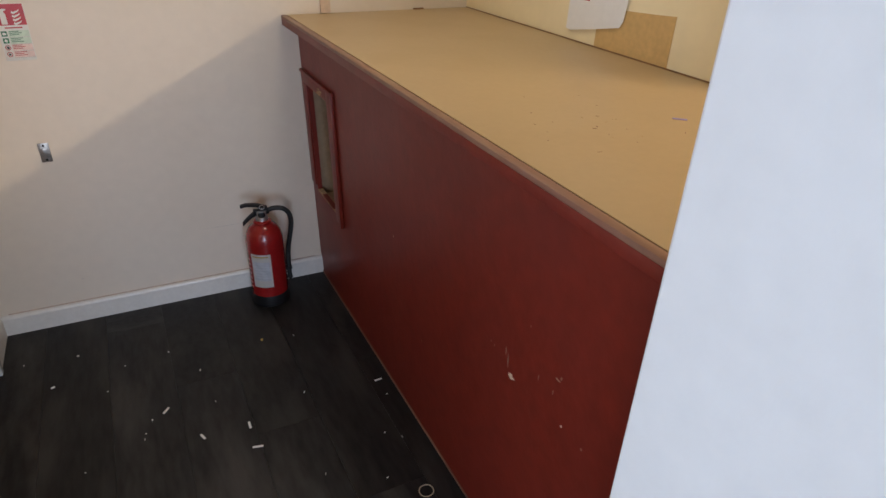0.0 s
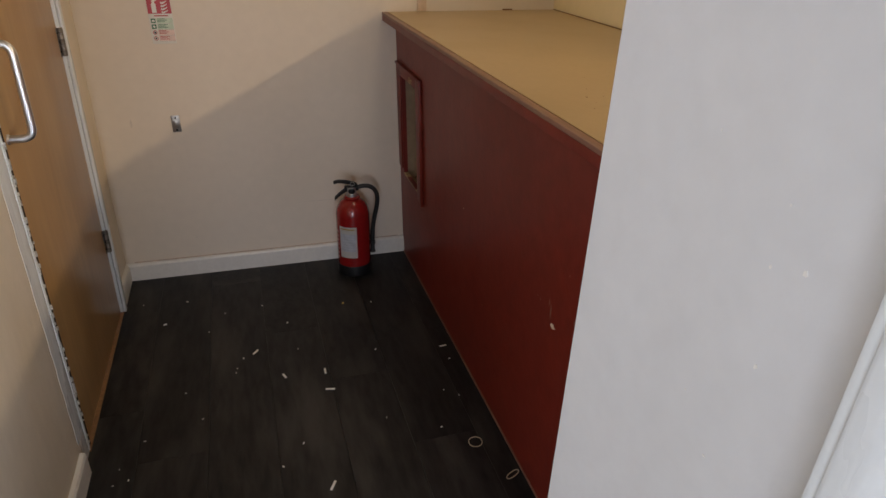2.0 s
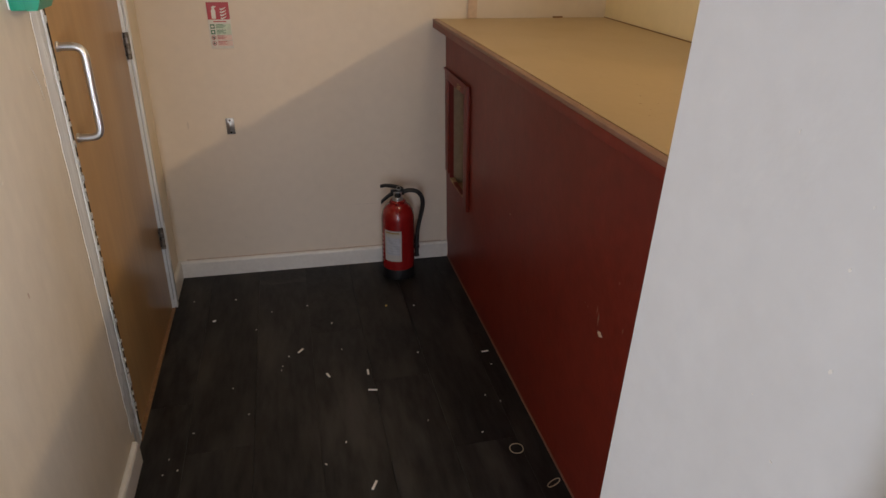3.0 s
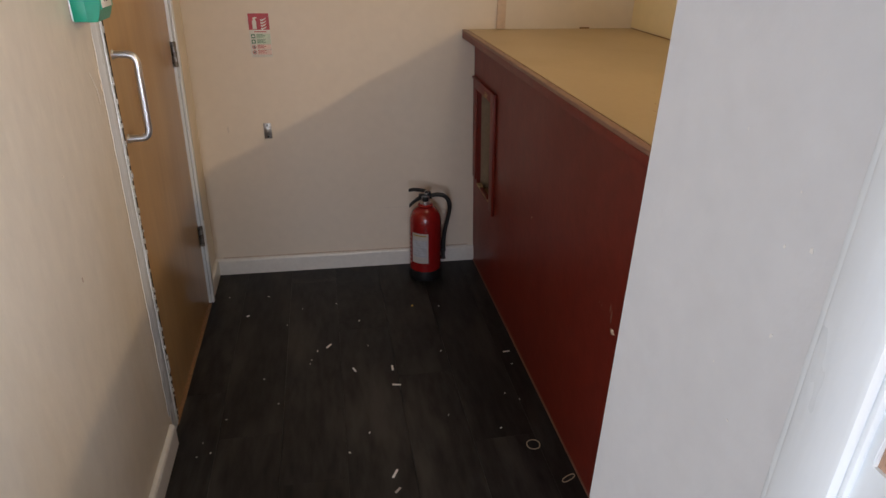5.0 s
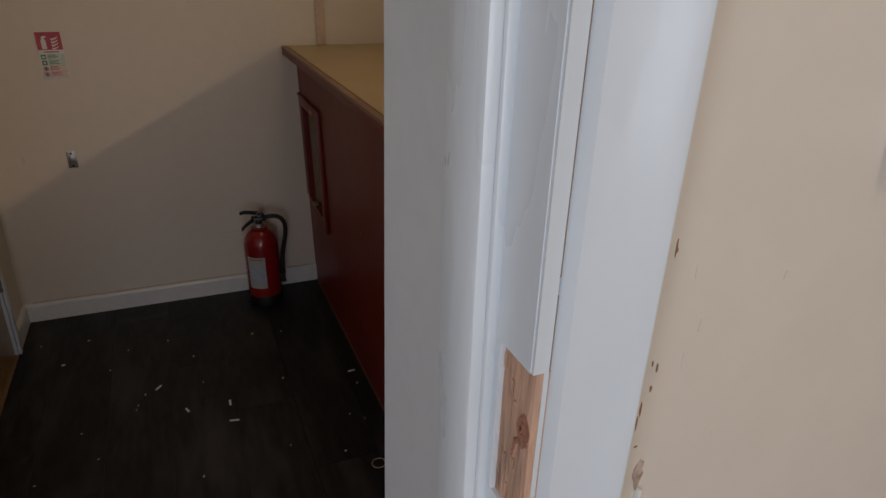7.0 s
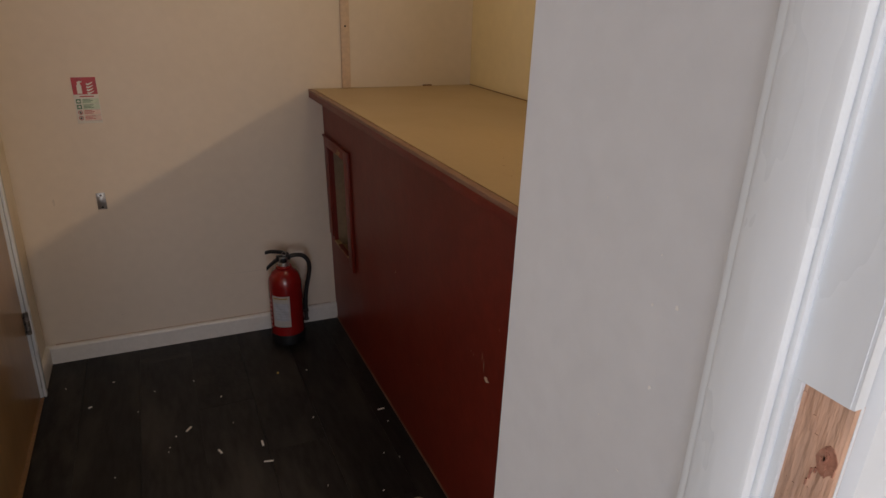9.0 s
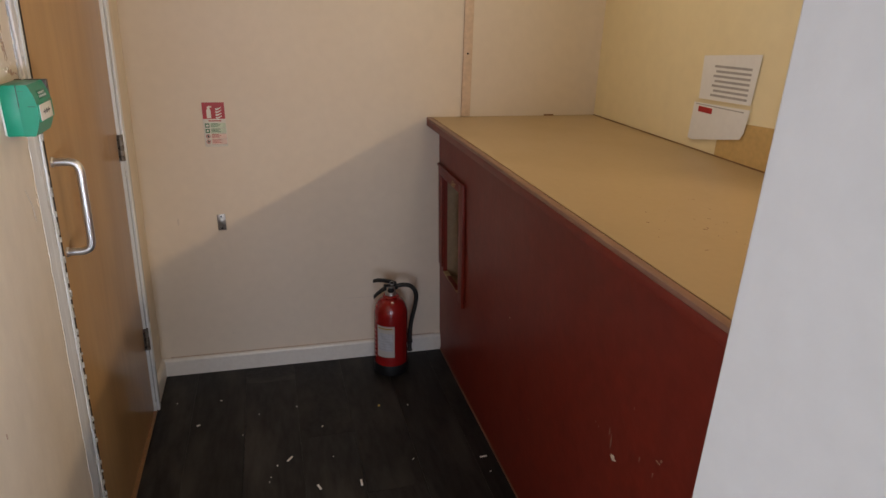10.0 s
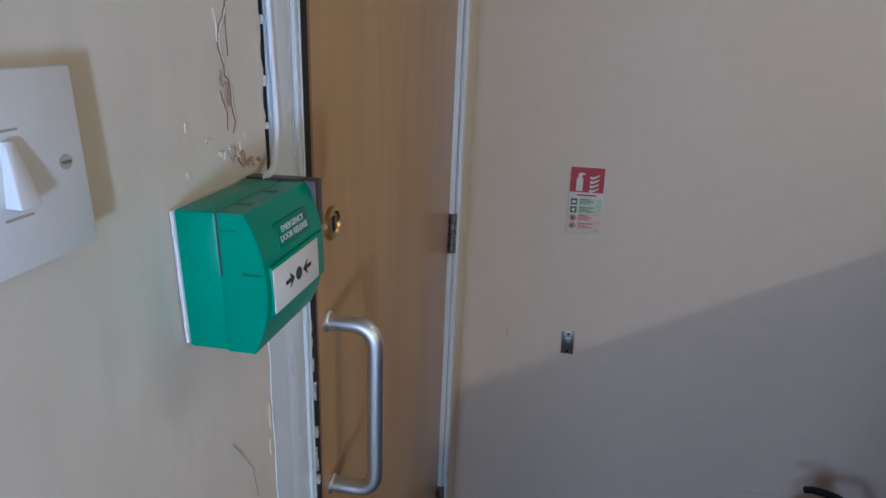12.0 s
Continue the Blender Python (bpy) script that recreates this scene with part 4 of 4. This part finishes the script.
# ---- papers on the yellow wall ----
def sheet(name, label, outline, lift, bars, red=None):
    s = base(name, label, "paper", pose(0, 0, 0))
    bm = prism(outline, 0.0006, TO_LEFT(RIGHT - lift))
    part("sheet", bm, PAPER, s)
    for y0, y1, z0, z1 in bars:
        part("text_bar", prism([(y0, z0), (y1, z0 + 0.004), (y1, z1 + 0.004), (y0, z1)], 0.0003, TO_LEFT(RIGHT - lift - 0.0008)), GREY_INK, s)
    if red:
        y0, y1, z0, z1 = red
        part("red_bar", prism([(y0, z0), (y1, z0), (y1, z1), (y0, z1)], 0.0003, TO_LEFT(RIGHT - lift - 0.0008)), SIGN_RED, s)
    return s


sheet("notice_sheet", "white printed notice taped to the yellow wall", [(2.655, 1.275), (2.410, 1.285), (2.400, 1.433), (2.662, 1.412)], 0.004,
      [(2.60 - 0.01 * (k % 2), 2.43, 1.290 + 0.015 * k, 1.297 + 0.015 * k) for k in range(7)])
sheet("plain_sheet", "white paper with a red heading under the notice", [(2.678, 1.140), (2.655, 1.137), (2.54, 1.158), (2.428, 1.180), (2.415, 1.20), (2.405, 1.272), (2.672, 1.262)], 0.006, [(2.66, 2.43, 1.256, 1.259)], (2.645, 2.575, 1.234, 1.252))
tagged(part("wall_patch", prism([(2.535, 1.106), (2.224, 1.106), (2.221, 1.242), (2.30, 1.236), (2.532, 1.222)], 0.0015, TO_LEFT(RIGHT - 0.0005)), PATCH), "orange-brown unpainted patch on the yellow wall above the worktop", "wall damage", kind="structure")


# ---- light switches ----
def light_switch(m, label):
    """Surface box, face plate, rocker and two screws; x across, y up, z out of the wall."""
    s = base("light_switch", label, "switch", m, "light switches")
    part("back_box", boxes((-0.0426, 0.0426, -0.0426, 0.0426, 0, 0.0088), bevel=0.0015), WHITE_PL, s)
    part("face_plate", boxes((-0.0430, 0.0430, -0.0430, 0.0430, 0.0089, 0.0138), bevel=0.0020), WHITE_PL, s)
    # wedge rocker: narrow and sunk at the top, wide and proud at the bottom
    bm = boxes((-0.0060, 0.0060, -0.0135, 0.0145, 0, 0.0055), bevel=0.0010)
    for v in bm.verts:
        k = (0.0145 - v.co.y) / 0.028
        v.co.x *= 0.38 + 0.62 * k
        if v.co.z > 0.0025:
            v.co.z += 0.0055 * k - 0.0025
    bm.transform(pose(0, 0, 0.0136))
    part("rocker", bm, WHITE_PL, s)
    for y in (0.0185, -0.0185):
        part("slot", boxes((-0.0072, 0.0072, y - 0.0005, y + 0.0005, 0.0139, 0.0143)), GREY_INK, s)
    for x in (-0.030, 0.030):
        part("screw_hole", turned([(0, 0), (0.0036, 0), (0.0034, 0.0006), (0, 0.0006)], 16, pose(x, 0, 0.0138)), GREY_INK, s)
        part("screw", boxes((x - 0.0028, x + 0.0028, -0.0006, 0.0006, 0.0144, 0.0147), m=pose(0, 0, 0)), HINGE, s)
    return s


light_switch(pose(-0.0012, 2.0365, 1.4315, 90, 0, 90), "white plastic single light switch on the cream wall")
light_switch(pose(1.000, 0.7745, 1.437, 90, 0, 0), "white plastic light switch on the partition wall")


# ---- green emergency door release ----
def door_release():
    """x across, y up, z out of the wall."""
    m = pose(-0.0026, 2.2000, 1.3365, 90, 0, 90)
    g = base("emergency_door_release", "green plastic emergency door release box mounted over the door frame", "call point", m)
    w, h = 0.0455, 0.0475
    part("back_box", boxes((-w, w, -h, h, 0.0045, 0.033), bevel=0.002), GREEN, g)
    part("wall_seal", boxes((-w - 0.0003, w - 0.01, -h + 0.002, h - 0.001, 0.0016, 0.0043), bevel=0.0008), WHITE_PL, g, "white plaster edge behind the box")
    part("packing_block", boxes((w + 0.0004, w + 0.0125, 0.012, h + 0.001, 0.004, 0.060), bevel=0.0008), PACKING, g, "dark brown packing piece behind the box")
    # front shell with bowed face
    bm = bmesh.new()
    n = 12
    rows = []
    for x in (-w, w):
        row = []
        for i in range(n + 1):
            y = -h + 2 * h * i / n
            t = (y / h)
            row.append((x, y, 0.064 - 0.012 * abs(t) ** 2.2))
        rows.append(row)
    front = [[bm.verts.new(p) for p in row] for row in rows]
    back = [[bm.verts.new((x, -h + 2 * h * i / n, 0.0345)) for i in range(n + 1)] for x in (-w, w)]
    for i in range(n):
        bm.faces.new((front[0][i], front[1][i], front[1][i + 1], front[0][i + 1]))
        bm.faces.new((back[0][i], front[0][i], front[0][i + 1], back[0][i + 1]))
        bm.faces.new((front[1][i], back[1][i], back[1][i + 1], front[1][i + 1]))
        bm.faces.new((back[1][i], back[0][i], back[0][i + 1], back[1][i + 1]))
    bm.faces.new((front[0][n], front[1][n], back[1][n], back[0][n]))
    bm.faces.new((back[0][0], back[1][0], front[1][0], front[0][0]))
    bmesh.ops.recalc_face_normals(bm, faces=bm.faces)
    shell = part("front_shell", bm, GREEN, g)
    part("seam", boxes((-w + 0.0006, w - 0.0006, 0.006, h - 0.0006, 0.0328, 0.0347)), INK, g)
    part("lower_band", boxes((-w, w, -h, 0.0058, 0.0325, 0.0348)), GREEN, g)
    part("side_slot", boxes((-w - 0.0003, -w + 0.0004, 0.0075, 0.0092, 0.048, 0.062)), GREEN_DARK, shell)
    part("side_tab", boxes((-w - 0.0003, -w + 0.0004, 0.036, 0.0368, 0.036, 0.046)), GREEN_DARK, shell)
    for x in (-0.025, 0.01):
        part("top_slot", boxes((x, x + 0.006, h - 0.0004, h + 0.0003, 0.036, 0.046)), GREEN_DARK, shell)
    # darker surround with the white element
    part("window_surround", boxes((-0.040, 0.0435, -0.0215, 0.0125, 0.0610, 0.0655), bevel=0.001), GREEN, shell)
    panel = part("break_panel", boxes((-0.040, 0.030, -0.0195, 0.0105, 0.0656, 0.0664), bevel=0.0003), CARD, shell, "cream press panel with two arrows and a dot")
    for sx in (-1, 1):
        c = -0.004
        part("arrow", prism([(c + sx * 0.007, 0.0), (c + sx * 0.014, 0.0055), (c + sx * 0.0125, 0.0014), (c + sx * 0.020, 0.0014), (c + sx * 0.020, -0.0014), (c + sx * 0.0125, -0.0014), (c + sx * 0.014, -0.0055)], 0.0003, pose(0, -0.0045, 0.0665)), INK, panel)
    part("dot", turned([(0, 0), (0.0046, 0), (0.0046, 0.0003), (0, 0.0003)], 20, pose(-0.004, -0.0045, 0.0665)), INK, panel)
    part("text_plate", boxes((-0.024, 0.024, -0.0085, 0.0085, 0, 0.0008), bevel=0.0003, m=pose(0.003, 0.0262, 0.0603, -13, 0, 0)), GREEN_PLATE, shell)
    text_mesh("EMERGENCY\nDOOR RELEASE", 0.0060, pose(0.003, 0.0262, 0.0613, -13, 0, 0), "lettering", WHITE_PL, shell)
    return g


door_release()

# ---- litter on the floor ----
def chip_piece(x, y, turn, length, width, mat, label):
    length, width = length * 0.9, width * 0.8
    bm = boxes((-length / 2, length / 2, -width / 2, width / 2, 0, 0.0022), bevel=0.0006, m=pose(x, y, 0.0006, 0, 0, turn))
    for v in bm.verts:
        if v.co.x > x:
            v.co.z += 0.0008
    return tagged(part("wood_chip", bm, mat), label, "litter", "chips on the floor")


for x, y, a, l, mat in ((0.134, 2.998, 20, 0.014, PAPER), (0.834, 2.972, 80, 0.013, CHIP_Y), (0.467, 2.722, 50, 0.032, CHIP), (0.558, 2.553, 110, 0.030, PAPER), (0.700, 2.542, 90, 0.034, PAPER),
                        (0.704, 2.44, 165, 0.036, PAPER), (0.651, 2.02, 60, 0.038, PAPER), (1.153, 2.574, 0, 0.030, PAPER), (0.652, 1.955, 45, 0.026, GREY_INK)):
    chip_piece(x, y, a, l, 0.009 if l > 0.02 else 0.010, mat, "small pale chip of wood or paper lying on the dark floor")
rng = random.Random(33)
specks = [(0.423, 2.695), (0.395, 2.616), (0.288, 2.404), (0.588, 2.209), (1.153, 2.493), (1.123, 2.29), (0.507, 3.04), (0.039, 3.168), (0.597, 2.886), (0.40, 2.64), (0.06, 2.25), (0.09, 2.2), (0.05, 2.19),
          (0.62, 2.70), (0.36, 3.02), (1.08, 2.33), (0.95, 2.95), (0.23, 2.55), (0.86, 2.25), (0.3, 2.9), (0.52, 2.13), (0.12, 2.35), (1.02, 2.16), (0.9, 2.62), (0.21, 3.15)]
for x, y in specks:
    chip_piece(x, y, rng.uniform(0, 180), rng.uniform(0.004, 0.010), rng.uniform(0.003, 0.005), rng.choice((CHIP, PAPER, GREY_INK)), "tiny pale crumb on the dark floor")
for cx, cy, r, squash, turn in ((1.103, 2.068, 0.021, 1.0, 0), (1.165, 1.915, 0.024, 0.35, 25)):
    pts = [pose(cx, cy, 0.0024, 0, 0, turn) @ Vector((r * math.cos(a), r * squash * math.sin(a), 0.0006 * math.sin(3 * a))) for a in [2 * math.pi * i / 28 for i in range(28)]]
    tagged(part("rubber_band", tube(pts, 0.0016, 8, True), BAND), "thin beige rubber band lying on the floor", "litter", "rubber bands")

# ---- floor planks ----
PW, PL = 0.2035, 1.22
plank_mesh = mesh_of("plank", boxes((-PW / 2 + 0.0003, PW / 2 - 0.0003, -PL / 2 + 0.0003, PL / 2 - 0.0003, -0.0044, 0), bevel=0.0006), FLOOR, smooth=False)
starts = {0: 2.26, 1: 2.03, 2: 2.83, 3: 2.49, 4: 2.12, 5: 2.7, -1: 2.5}
rng = random.Random(8)
for col in range(-7, 24):
    x = 0.104 + PW * (col + 0.5)
    y = starts.get(col, 2.0 + rng.random() * 1.2)
    while y > -2.3:
        y -= PL
    while y < 3.39:
        y1 = min(y + PL, 3.40 if x > -0.15 else 3.0)
        inside = (y + y1) / 2
        if not (x > 1.95 and y1 > 2.25 and inside > 1.9) and not (x < -0.15 and inside > 0.6) and x < 4.7:
            ob = new("plank", plank_mesh)
            ob.parent = floor
            ob.location = (x, inside, 0)
            ob.scale.y = (y1 - y) / PL
        y += PL
